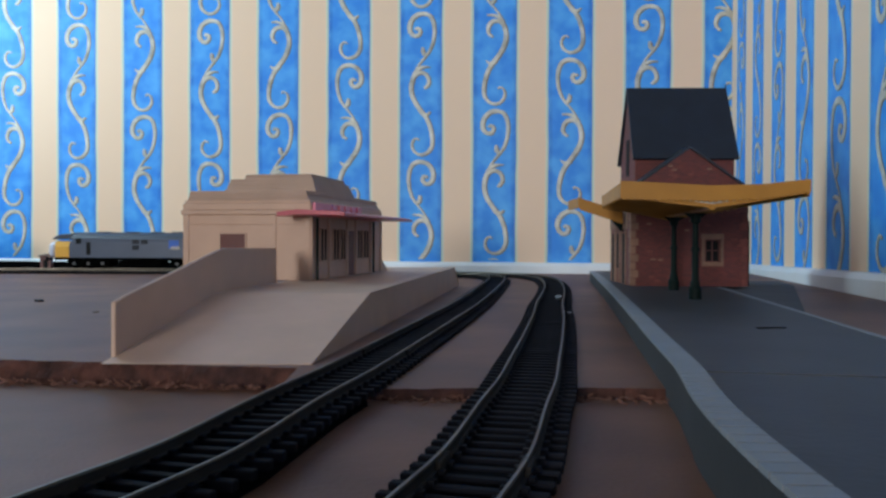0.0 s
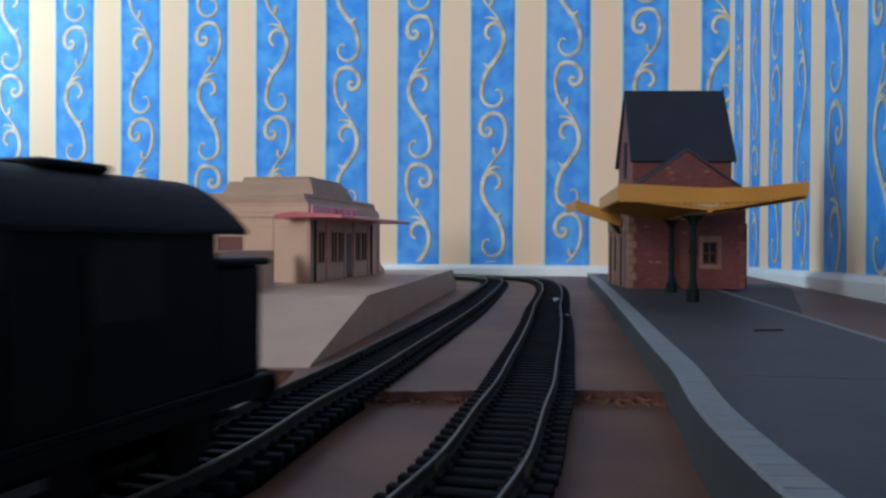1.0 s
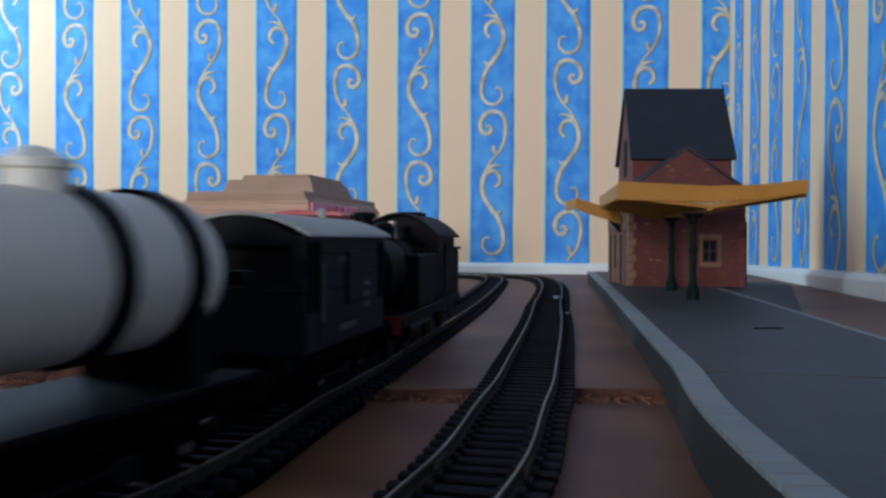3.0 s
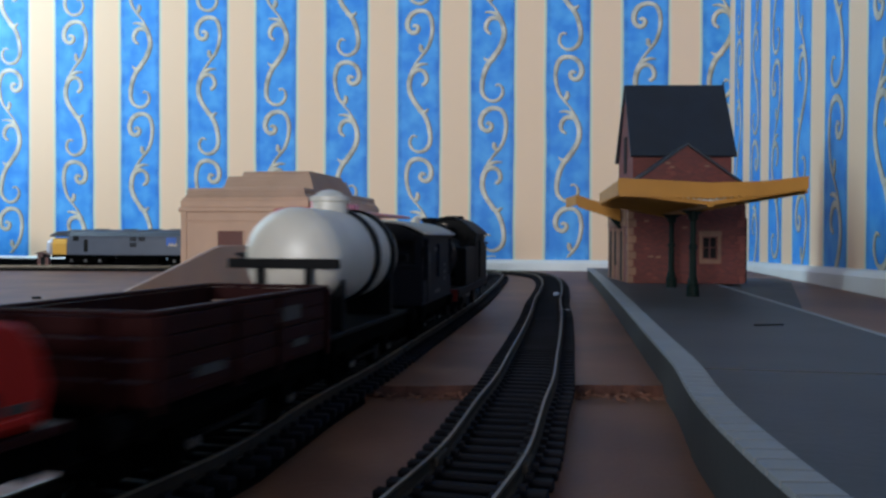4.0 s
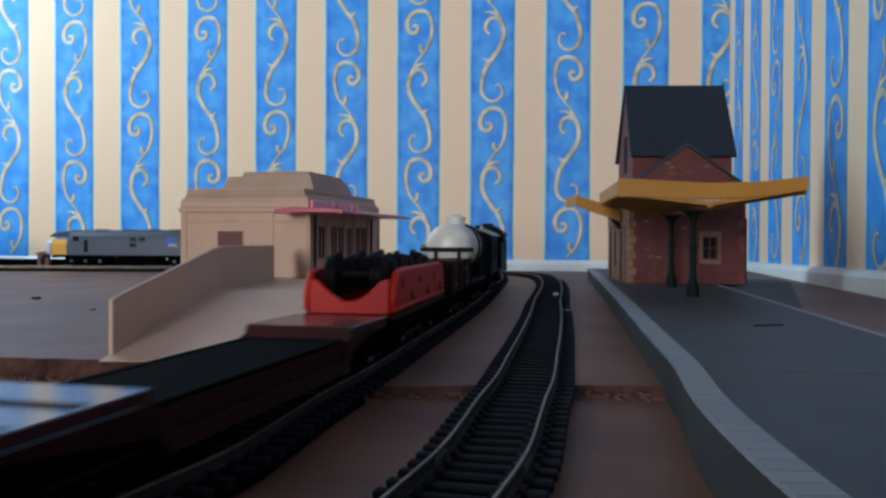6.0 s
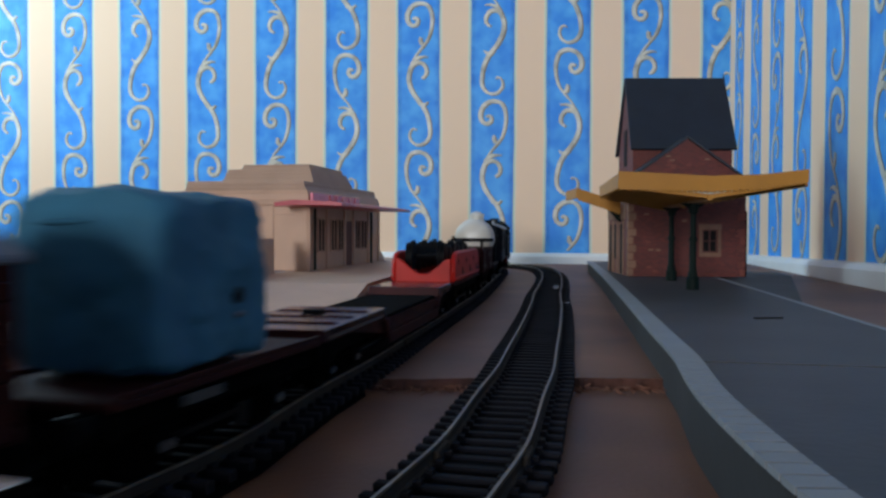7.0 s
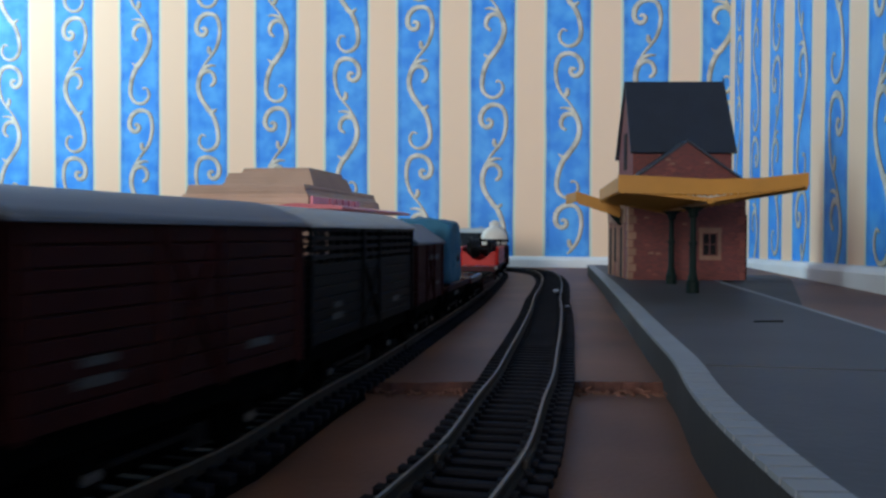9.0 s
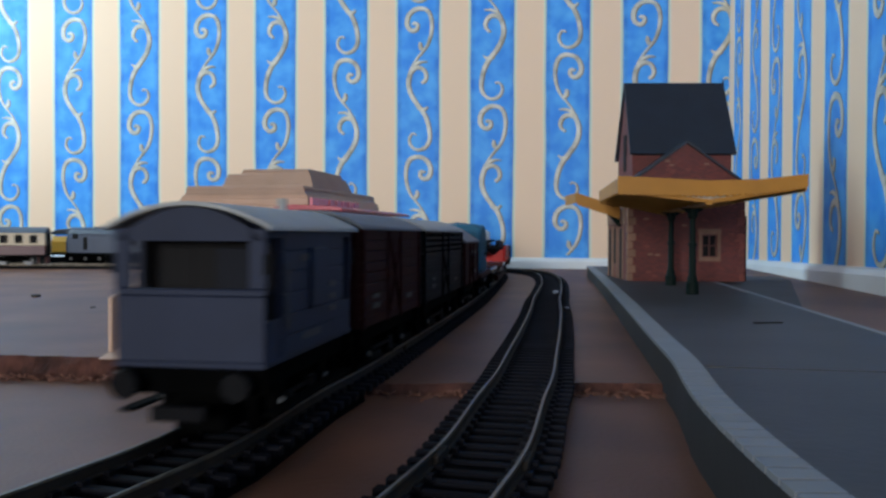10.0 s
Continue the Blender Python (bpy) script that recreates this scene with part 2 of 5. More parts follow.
def wallpaper(name, shift):
    """Broad blue and cream stripes with thin pale green borders, watercolour clouding in the blue; runs along the wall's own x."""
    m = bpy.data.materials.new(name)
    m.use_nodes = True
    nt = m.node_tree
    n, li = nt.nodes, nt.links
    bs = n["Principled BSDF"]
    bs.inputs["Roughness"].default_value = 0.55
    co = n.new("ShaderNodeTexCoord")
    wob = n.new("ShaderNodeTexNoise")
    wob.inputs["Scale"].default_value = 9
    li.new(co.outputs["Object"], wob.inputs["Vector"])
    sep = n.new("ShaderNodeSeparateXYZ")
    li.new(co.outputs["Object"], sep.inputs["Vector"])

    def op(kind, a, b=None):
        k = n.new("ShaderNodeMath")
        k.operation = kind
        for i, v in enumerate((a, b)):
            if v is None:
                continue
            if isinstance(v, (int, float)):
                k.inputs[i].default_value = v
            else:
                li.new(v, k.inputs[i])
        return k.outputs["Value"]
    x = op("ADD", sep.outputs["X"], op("MULTIPLY", op("SUBTRACT", wob.outputs["Fac"], 0.5), 0.004))
    u = op("FRACT", op("DIVIDE", op("ADD", x, shift + 20 * STRIPE), STRIPE))
    ramp = n.new("ShaderNodeValToRGB")
    ramp.color_ramp.interpolation = "LINEAR"
    blue, edge, cream, line = (0.014, 0.25, 0.77, 1), (0.005, 0.175, 0.62, 1), (0.88, 0.61, 0.41, 1), (0.50, 0.62, 0.50, 1)
    stops = [(0.0, edge), (0.03, edge), (0.06, blue), (0.50, blue), (0.535, edge), (0.565, edge), (0.57, line), (0.585, line), (0.595, (0.80, 0.74, 0.56, 1)),
             (0.61, cream), (0.95, cream), (0.965, (0.80, 0.74, 0.56, 1)), (0.975, line), (0.99, line), (1.0, edge)]
    el = ramp.color_ramp.elements
    for i, (p, c) in enumerate(stops):
        e = el[i] if i < 2 else el.new(p)
        e.position, e.color = p, c
    li.new(u, ramp.inputs["Fac"])
    clouds = n.new("ShaderNodeTexNoise")
    clouds.inputs["Scale"].default_value, clouds.inputs["Detail"].default_value = 40, 7
    li.new(co.outputs["Object"], clouds.inputs["Vector"])
    cr = n.new("ShaderNodeMapRange")
    cr.inputs["From Min"].default_value, cr.inputs["From Max"].default_value = 0.38, 0.72
    cr.inputs["To Max"].default_value = 0.8
    li.new(clouds.outputs["Fac"], cr.inputs["Value"])
    inside = op("MULTIPLY", cr.outputs["Result"], op("LESS_THAN", u, 0.55))
    mx = n.new("ShaderNodeMix")
    mx.data_type = "RGBA"
    li.new(inside, mx.inputs["Factor"])
    li.new(ramp.outputs["Color"], mx.inputs["A"])
    mx.inputs["B"].default_value = (0.10, 0.47, 0.90, 1)
    li.new(mx.outputs["Result"], bs.inputs["Base Color"])
    bp = n.new("ShaderNodeBump")
    bp.inputs["Strength"].default_value, bp.inputs["Distance"].default_value = 0.15, 0.0005
    fine = n.new("ShaderNodeTexNoise")
    fine.inputs["Scale"].default_value = 500
    li.new(co.outputs["Object"], fine.inputs["Vector"])
    li.new(fine.outputs["Fac"], bp.inputs["Height"])
    li.new(bp.outputs["Normal"], bs.inputs["Normal"])
    return m


def slab(name, m, w0, w1, h0, h1, thick, mats, label=""):
    """A wall: its face on the plane y = 0 of its own space, the body behind it."""
    bm = box(w0 * 1000, w1 * 1000, 0, thick * 1000, h0 * 1000, h1 * 1000)
    ob = link(name, bm, mats)
    ob.matrix_basis = m
    return tagged(ob, label, "wall", kind="structure")


BLUE_AT_CORNER = 0.34 * STRIPE      # how much of a blue stripe is left at the corner
back_m = ROOM @ pose(RIGHT, BACK, 0)
right_m = ROOM @ pose(RIGHT, BACK, 0, 0, 0, -91.5)
wall_back = slab("wall_back", back_m, LEFT - RIGHT - 0.2, 0, FLOOR, CEIL, 0.1, wallpaper("striped_wallpaper_back", BLUE_AT_CORNER), "blue and cream striped wallpaper with pearl scrolls")
wall_right = slab("wall_right", right_m, -0.1, BACK - REAR, FLOOR, CEIL, 0.1, wallpaper("striped_wallpaper_right", 0.62 * STRIPE), "blue and cream striped wallpaper with pearl scrolls")
rear_m = ROOM @ pose(0, REAR, 0, 0, 0, 180)
left_m = ROOM @ pose(LEFT, 0, 0, 0, 0, 90)


def wall_with_window(name, m, w0, w1, a, b, lo, hi):
    """Four butted slabs round an opening."""
    for nm, p, q, r, s in ((name, w0, a, FLOOR, CEIL), (name + "_beside", b, w1, FLOOR, CEIL), (name + "_under", a, b, FLOOR, lo), (name + "_over", a, b, hi, CEIL)):
        slab(nm, m, p, q, r, s, 0.1, M["plaster"], "plain painted wall round the window")


wall_with_window("wall_rear", rear_m, -RIGHT - 0.35, -LEFT + 0.1, -WA[1], -WA[0], WA[2], WA[3])
wall_with_window("wall_left", left_m, REAR, BACK, WB[0], WB[1], WB[2], WB[3])
fl = link("floor", box((LEFT - 0.1) * 1000, (RIGHT + 0.1) * 1000, (REAR - 0.1) * 1000, (BACK + 0.1) * 1000, FLOOR * 1000 - 50, FLOOR * 1000), M["carpet"])
fl.matrix_basis = ROOM
tagged(fl, "brown carpeted floor below the layout", "floor", kind="structure")
ce = link("ceiling", box((LEFT - 0.1) * 1000, (RIGHT + 0.1) * 1000, (REAR - 0.1) * 1000, (BACK + 0.1) * 1000, CEIL * 1000, CEIL * 1000 + 50), M["ceiling"])
ce.matrix_basis = ROOM
tagged(ce, "plain white ceiling of the room", "ceiling", kind="structure")
for nm, m, (a, b, c, d) in (("window_1", rear_m, (-WA[1], -WA[0], WA[2], WA[3])), ("window_2", left_m, WB)):
    win = tagged(new(nm), "white framed window that lets the daylight in", "window", kind="structure")
    win.matrix_basis = m
    for w0, w1, h0, h1 in ((a, b, c, c + 0.04), (a, b, d - 0.04, d), (a, a + 0.04, c + 0.04, d - 0.04), (b - 0.04, b, c + 0.04, d - 0.04)):
        part("window_frame", box(w0 * 1000, w1 * 1000, 50, 90, h0 * 1000, h1 * 1000, 2), M["white"], win)


# scroll print on the blue stripes: flat ribbons laid on the paper
def ribbon(points, width, bm, layer=0, shade=True):
    if shade:
        ribbon([Vector(p) + Vector((1.7, -0.9)) for p in points], width * 1.12, bm, layer, False)
    lift = (0.34 if shade else 0.10) + 0.04 * layer
    pts = [Vector(p) for p in points]
    n = len(pts)
    rows = []
    for i, p in enumerate(pts):
        d = (pts[min(i + 1, n - 1)] - pts[max(i - 1, 0)]).normalized()
        nrm = Vector((-d.y, d.x))
        s = i / (n - 1)
        w = width * (0.35 + 0.65 * math.sin(math.pi * min(1, 0.12 + s * 0.95))) / 2
        rows.append([bm.verts.new((q.x * MM, -lift * MM, q.y * MM)) for q in (p + nrm * w, p - nrm * w)])
    for a, b in zip(rows, rows[1:]):
        bm.faces.new((a[0], a[1], b[1], b[0])).material_index = 0 if shade else 1


def bez(p, n=14):
    out = []
    p = [Vector(q) for q in p]
    for i in range(0, len(p) - 3, 3):
        a, b, c, d = p[i:i + 4]
        for j in range(n):
            t = j / n
            out.append(a * (1 - t) ** 3 + b * 3 * t * (1 - t) ** 2 + c * 3 * t * t * (1 - t) + d * t ** 3)
    out.append(p[-1])
    return out


PERIOD = 212.0


def scroll_mesh(flip, z_lo, z_hi, phase):
    """One stripe's print: an arched curl, a forked leaf, a second curl and a long hooked stem, repeated up the wall and mirrored at each repeat."""
    bm = bmesh.new()
    k = math.floor((z_lo - phase) / PERIOD)
    while phase + k * PERIOD < z_hi:
        z = phase + k * PERIOD
        f = flip if k % 2 else -flip
        def P(*q):
            return [(f * x, z + y) for x, y in q]
        ribbon(bez(P((-9, -26), (-3, -20), (1, -30), (-5, -34), (-12, -38), (-20, -30), (-17, -18), (-14, -6), (0, 1), (11, -6), (21, -14), (20, -38), (14, -52), (9, -66), (-6, -72), (-13, -96))), 5.6, bm, 0)
        ribbon(bez(P((2, -52), (1, -60), (4, -64), (9, -62))), 5.2, bm, 1)
        ribbon(bez(P((4, -110), (10, -108), (13, -102), (9, -94), (4, -84), (-10, -86), (-13, -98), (-20, -118), (-8, -134), (4, -148), (12, -158), (17, -176), (16, -190), (14, -206), (-6, -212), (-13, -196), (-16, -186), (-8, -178), (-4, -184))), 5.6, bm, 2)
        ribbon(bez(P((-12, -92), (-8, -82), (2, -78), (12, -80))), 4.4, bm, 3)
        ribbon(bez(P((-2, -142), (2, -150), (8, -150), (13, -144))), 5.2, bm, 4)
        k += 1
    geom = bm.verts[:] + bm.edges[:] + bm.faces[:]
    bmesh.ops.bisect_plane(bm, geom=geom, plane_co=(0, 0, z_lo * MM), plane_no=(0, 0, 1), clear_inner=True)
    return bm


BASE_Z = 15.5
kinds = {}


def scroll(wall, x, kind):
    if kind not in kinds:
        flip, phase = {"a": (1, 162), "b": (1, 21), "m": (-1, 91)}[kind]
        kinds[kind] = link("scroll_print", scroll_mesh(flip, BASE_Z + 3, 900, phase), [M["scroll"], M["scroll_shade"]], wall)
        ob = kinds[kind]
    else:
        ob = new("scroll_print", kinds[kind].data)
        ob.parent = wall
    ob.location = (x, 0, 0)


for i, kind in enumerate("bambambabambab"):
    scroll(wall_back, (0.2825 - 0.34 - i) * STRIPE if i else -0.012, kind)
for i, kind in enumerate("mabmabmabab"):
    scroll(wall_right, (0.2825 - 0.62 + 1 + i) * STRIPE, kind)

# white ledge under the paper; along the right wall its top climbs a little towards the room
LEDGE = [(-9, -40), (-9, 10), (-6, 14), (-0.5, 15), (-0.5, -40)]
ledge = link("baseboard_back", prism(LEDGE, "x", (LEFT - RIGHT) * 1000, 0), M["white"])
ledge.matrix_basis = back_m
tagged(ledge, "white painted ledge along the wall's foot", "ledge", kind="structure")


def climbing_ledge():
    bm = bmesh.new()
    rows = []
    for x, up in ((12, 2.0), (640, 11.5), ((BACK - REAR) * 1000, 11.5)):
        rows.append([bm.verts.new((x * MM, y * MM, (z + (up if z > 0 else 0)) * MM)) for y, z in LEDGE])
    for a, b in zip(rows, rows[1:]):
        for j in range(5):
            bm.faces.new((a[j], a[(j + 1) % 5], b[(j + 1) % 5], b[j]))
    bm.faces.new(rows[0])
    bm.faces.new(rows[-1][::-1])
    return bm


ledge = link("baseboard_right", climbing_ledge(), M["white"])
ledge.matrix_basis = right_m
tagged(ledge, "white painted ledge along the wall's foot", "ledge", kind="structure")

# ---- baseboard of the layout ----


def far_board():
    bm = bmesh.new()
    xs = [-1000 + i * 1.5 for i in range(int(1396 / 1.5) + 1)]
    def rough(x, k, amp):
        return amp * (noise.noise((x * 0.05, k, 0)) + 0.7 * noise.noise((x * 0.22, k, 5)) + 0.35 * noise.noise((x * 0.6, k, 9)))
    front = [(309 - 0.11 * (x + 52) if x < -52 else 266) + 2 * math.sin(x * 0.03) + rough(x, 0.3, 1.2) for x in xs]
    front = [max(y, (x - 220) / 0.150) for x, y in zip(xs, front)]
    rows = []
    for x, y in zip(xs, front):
        back_y = 1201 - 0.137 * x
        rows.append([bm.verts.new((x * MM, q * MM, z * MM)) for q, z in ((back_y, -16), (y + 1 + rough(x, 1.7, 2), -16), (y - 1.2 + rough(x, 3.1, 2.4), -5.6 + rough(x, 4.4, 0.8)), (y - 0.4 + rough(x, 6.2, 2.0), -2.4 + rough(x, 7.9, 0.7)), (y + 0.8 + rough(x, 9.3, 1.1), 0), (back_y, 0))])
    for a, b in zip(rows, rows[1:]):
        for j in range(5):
            f = bm.faces.new((a[j], a[j + 1], b[j + 1], b[j]))
            f.material_index = 0 if j == 4 else 1
    bm.faces.new(rows[0])
    bm.faces.new(rows[-1][::-1])
    return bm


tagged(link("board_far", far_board(), [M["board"], M["torn"]]), "brown fibreboard layout top with a torn edge", "board", kind="structure")


def torn_fibres():
    """Loose fibres and flakes along the torn edge."""
    bm = bmesh.new()
    rng = random.Random(9)
    for _ in range(620):
        x = rng.uniform(-260, 150)
        y = (306 - 0.11 * (x + 52) if x < -52 else 263) + rng.uniform(-6, 1.0)
        l, w, h = rng.uniform(0.6, 3.0), rng.uniform(0.2, 0.6), rng.uniform(0.2, 0.6)
        z = rng.uniform(-3.4, -1.4) - (4.6 if x < -52 else 0)
        t = Matrix.Translation((x * MM, y * MM, z * MM)) @ Euler((rng.uniform(-0.5, 0.5), rng.uniform(-0.6, 0.6), rng.uniform(-0.9, 0.9))).to_matrix().to_4x4()
        one = box(-l / 2, l / 2, -w / 2, w / 2, 0, h)
        one.transform(t)
        merge(bm, one)
    return bm


tagged(link("torn_fibres", torn_fibres(), M["fleck"]), "loose torn fibres along the board's edge", "fibres", kind="stuff")

def right_board():
    """The raised strip of board between the platform's back and the right wall."""
    inner = [(142, 60), (150, 150), (163, 300), (184, 450), (210, 640), (232, 800), (256, 965)]
    wall = [(380 - 0.1637 * (1160 - y), y) for y in (1150, 800, 400, 60)]
    return prism(inner + wall, "z", -3.3, 9.5)


tagged(link("board_side", right_board(), M["board"]), "raised brown fibreboard strip beside the wall", "board", kind="structure")

# ---- track ----
INNER = smooth_path([(-640, -1300), (-480, -1000), (-320, -650), (-205, -340), (-140, -130), (-101, 0), (-82, 70), (-60, 140), (-50, 172), (-42, 225), (-32, 275), (-20, 349), (-3, 455), (18, 595), (43, 798),
                     (57, 930), (57, 990), (40, 1035), (0, 1062), (-80, 1078), (-300, 1108), (-420, 1119), (-540, 1114), (-680, 1088), (-985, 985)])
OUTER = smooth_path([(-585, -1300), (-425, -1000), (-265, -650), (-150, -340), (-82, -130), (-42, 0), (-20, 70), (0.5, 140), (9, 171), (18, 221), (25, 256), (33, 308), (43, 372), (59, 482), (71, 575),
                     (84, 660), (103, 800), (113, 920), (110, 990), (90, 1050), (30, 1095), (-60, 1120), (-300, 1154), (-420, 1168), (-540, 1166), (-680, 1142), (-985, 1040)])
RAIL_TOP = 5.0


def near_boards():
    """Two sheets that meet under the inner track; the left one lies a little lower."""
    seam = [p for p in INNER[0] if p.y < 262][::12]
    line = [(p.x, p.y) for p in seam] + [(-33, 268)]
    right = line + [(250, 268), (-10, -1420), (-520, -1420)]
    left = line[::-1] + [(-880, -1300), (-880, 360), (-56, 360)]
    for poly, z, words in ((right, -3.5, "brown fibreboard layout top, near section"), (left, -8.5, "brown fibreboard layout top, lower near section")):
        ob = link("board_near", prism(poly, "z", -20, z), M["board"])
        tagged(ob, words, "board", kind="structure")


near_boards()


def rail_mesh(path, side, s0, s1):
    bm = bmesh.new()
    prof = [(-0.25, 2.6), (-0.25, 4.2), (-0.4, 4.5), (-0.32, 5.0), (0.32, 5.0), (0.4, 4.5), (0.25, 4.2), (0.25, 2.6), (0.95, 2.5), (0.95, 2.1), (-0.95, 2.1), (-0.95, 2.5)]
    rows = []
    n = max(2, int((s1 - s0) / 8))
    for i in range(n + 1):
        p, d = along(path, s0 + (s1 - s0) * i / n)
        nrm = Vector((d.y, -d.x))
        rows.append([bm.verts.new(((p.x + nrm.x * (side * 8.65 + u)) * MM, (p.y + nrm.y * (side * 8.65 + u)) * MM, z * MM)) for u, z in prof])
    k = len(prof)
    for a, b in zip(rows, rows[1:]):
        for j in range(k):
            bm.faces.new((a[j], a[(j + 1) % k], b[(j + 1) % k], b[j])).material_index = 0 if j in (2, 3, 4) else 1
    bm.faces.new(rows[0])
    bm.faces.new(rows[-1][::-1])
    return bm


def s_at_depth(path, depth):
    fine, run = path
    return min((abs(p.y - depth), s) for p, s in zip(fine, run) if s < run[-1] * 0.78)[1]


def sleeper_mesh():
    bm = box(-15, 15, -1.35, 1.35, 0, 2.1, 0.25)
    for sx in (-1, 1):
        for o in (-1.9, 1.9):
            box(sx * 8.65 + o - 0.7, sx * 8.65 + o + 0.7, -1.0, 1.0, 2.1, 3.0, 0, bm)
    return bm


SLEEPER = None


def track(name, path, label, joints):
    global SLEEPER
    tr = thing(name, label, "track", "model railway tracks")
    s_end = path[1][-1] - 5
    cuts = [5.0] + [s_at_depth(path, j) for j in joints] + [s_end]
    for a, b in zip(cuts, cuts[1:]):
        for side in (-1, 1):
            part("rail", rail_mesh(path, side, a + 0.25, b - 0.25), [M["rail"], M["rail_side"]], tr)
    s_lo = s_at_depth(path, 60)
    pitch = 6.9
    count = int((s_end - 6) / pitch)
    rest = bmesh.new()
    made = 0
    for i in range(count):
        s = 6 + i * pitch
        p, d = along(path, s)
        ang = math.degrees(math.atan2(-d.x, d.y))
        if SLEEPER is None:
            ob = link("sleeper", sleeper_mesh(), M["sleeper"], tr)
            SLEEPER = ob.data
            ob.matrix_basis = pose(p.x * MM, p.y * MM, 0, 0, 0, ang)
            made += 1
        elif s >= s_lo and made < 290:
            ob = new("sleeper", SLEEPER)
            ob.parent = tr
            ob.matrix_basis = pose(p.x * MM, p.y * MM, 0, 0, 0, ang)
            made += 1
        else:
            c, sn = math.cos(radians(ang)), math.sin(radians(ang))
            vs = []
            for z in (0, 2.1):
                for y in (-1.35, 1.35):
                    for x in (-15, 15):
                        vs.append(rest.verts.new(((p.x + c * x - sn * y) * MM, (p.y + sn * x + c * y) * MM, z * MM)))
            for q in ((0, 2, 3, 1), (4, 5, 7, 6), (0, 1, 5, 4), (1, 3, 7, 5), (3, 2, 6, 7), (2, 0, 4, 6)):
                rest.faces.new([vs[j] for j in q])
    tagged(part("far_sleepers", rest, M["sleeper"], tr), kind="stuff")
    # plastic webs under the rails, and fishplates and end webs at the joints
    for side in (-1, 1):
        bm = bmesh.new()
        rows = []
        n = int(s_end / 10)
        for i in range(n + 1):
            p, d = along(path, 4 + (s_end - 4) * i / n)
            nrm = Vector((d.y, -d.x))
            rows.append([bm.verts.new(((p.x + nrm.x * u) * MM, (p.y + nrm.y * u) * MM, z * MM)) for u, z in ((side * 8.65 - 1.3, 0), (side * 8.65 - 1.3, 1.4), (side * 8.65 + 1.3, 1.4), (side * 8.65 + 1.3, 0))])
        for a, b in zip(rows, rows[1:]):
            for j in range(3):
                bm.faces.new((a[j], a[j + 1], b[j + 1], b[j]))
        part("web", bm, M["web"], tr)
    for j in joints:
        p, d = along(path, s_at_depth(path, j))
        ang = math.degrees(math.atan2(-d.x, d.y))
        for side in (-1, 1):
            fp = part("fishplate", box(side * 8.65 - 1.3, side * 8.65 + 1.3, -4.5, 4.5, 1.9, 4.3, 0.3), M["rail_side"], tr)
            fp.matrix_basis = pose(p.x * MM, p.y * MM, 0, 0, 0, ang)
        pad = part("joint_pad", box(-14.5, 14.5, -5.2, 5.2, 0.0, 1.7, 0.3), M["web"], tr)
        pad.matrix_basis = pose(p.x * MM, p.y * MM, 0, 0, 0, ang)
    # packing strip that carries the track over the lower near board
    bm = bmesh.new()
    rows = []
    s1 = s_at_depth(path, 258)
    for i in range(61):
        p, d = along(path, 4 + (s1 - 4) * i / 60)
        nrm = Vector((d.y, -d.x))
        rows.append([bm.verts.new(((p.x + nrm.x * u) * MM, (p.y + nrm.y * u) * MM, z * MM)) for u, z in ((-12.5, -8.4), (-12.0, -0.05), (12.0, -0.05), (12.5, -3.4))])
    for a, b in zip(rows, rows[1:]):
        for j in range(3):
            bm.faces.new((a[j], a[j + 1], b[j + 1], b[j]))
    part("packing_strip", bm, M["web"], tr)
    return tr


flat_bed = link("trackbed", prism([(-985, 1105), (-985, 1300), (-330, 1222), (-60, 1160), (-60, 1062), (-300, 1096)], "z", 0.0, 0.6), M["web"])
tagged(flat_bed, "black card trackbed under the rear tracks", "trackbed", kind="structure")
edging = link("edging_strip", prism([(-985, 1322), (-985, 1326), (-300, 1232), (-300, 1228)], "z", 0.0, 11.5), M["web"])
tagged(edging, "black edging strip along the rear tracks", "edging", kind="structure")
track("inner_track", INNER, "black sleepered model track with worn steel rails", (95, 330, 640))
track("outer_track", OUTER, "black sleepered model track with a joint near its end", (166, 620))

# ---- right platform: grey card with a pale flagstone edge ----
R_EDGE = smooth_path([(70, -60), (52, 40), (48, 100), (48.4, 118), (49.3, 131), (50.7, 147), (53.9, 177), (58.5, 205), (64.8, 237), (73.6, 302), (95, 452), (128, 690), (164, 965)], 3.0)
R_TOP = 12.0


def strip_mesh(path, s0, s1, u0, u1, z0, z1, n):
    bm = bmesh.new()
    rows = []
    for i in range(n + 1):
        p, d = along(path, s0 + (s1 - s0) * i / n)
        nrm = Vector((d.y, -d.x))
        w0, w1 = (u0, u1) if not callable(u1) else (u0, u1(p))
        rows.append([bm.verts.new(((p.x + nrm.x * u) * MM, (p.y + nrm.y * u) * MM, z * MM)) for u, z in ((w0, z0), (w0, z1), (w1, z1), (w1, z0))])
    for a, b in zip(rows, rows[1:]):
        for j in range(4):
            bm.faces.new((a[j], a[(j + 1) % 4], b[(j + 1) % 4], b[j]))
    bm.faces.new(rows[0])
    bm.faces.new(rows[-1][::-1])
    return bm


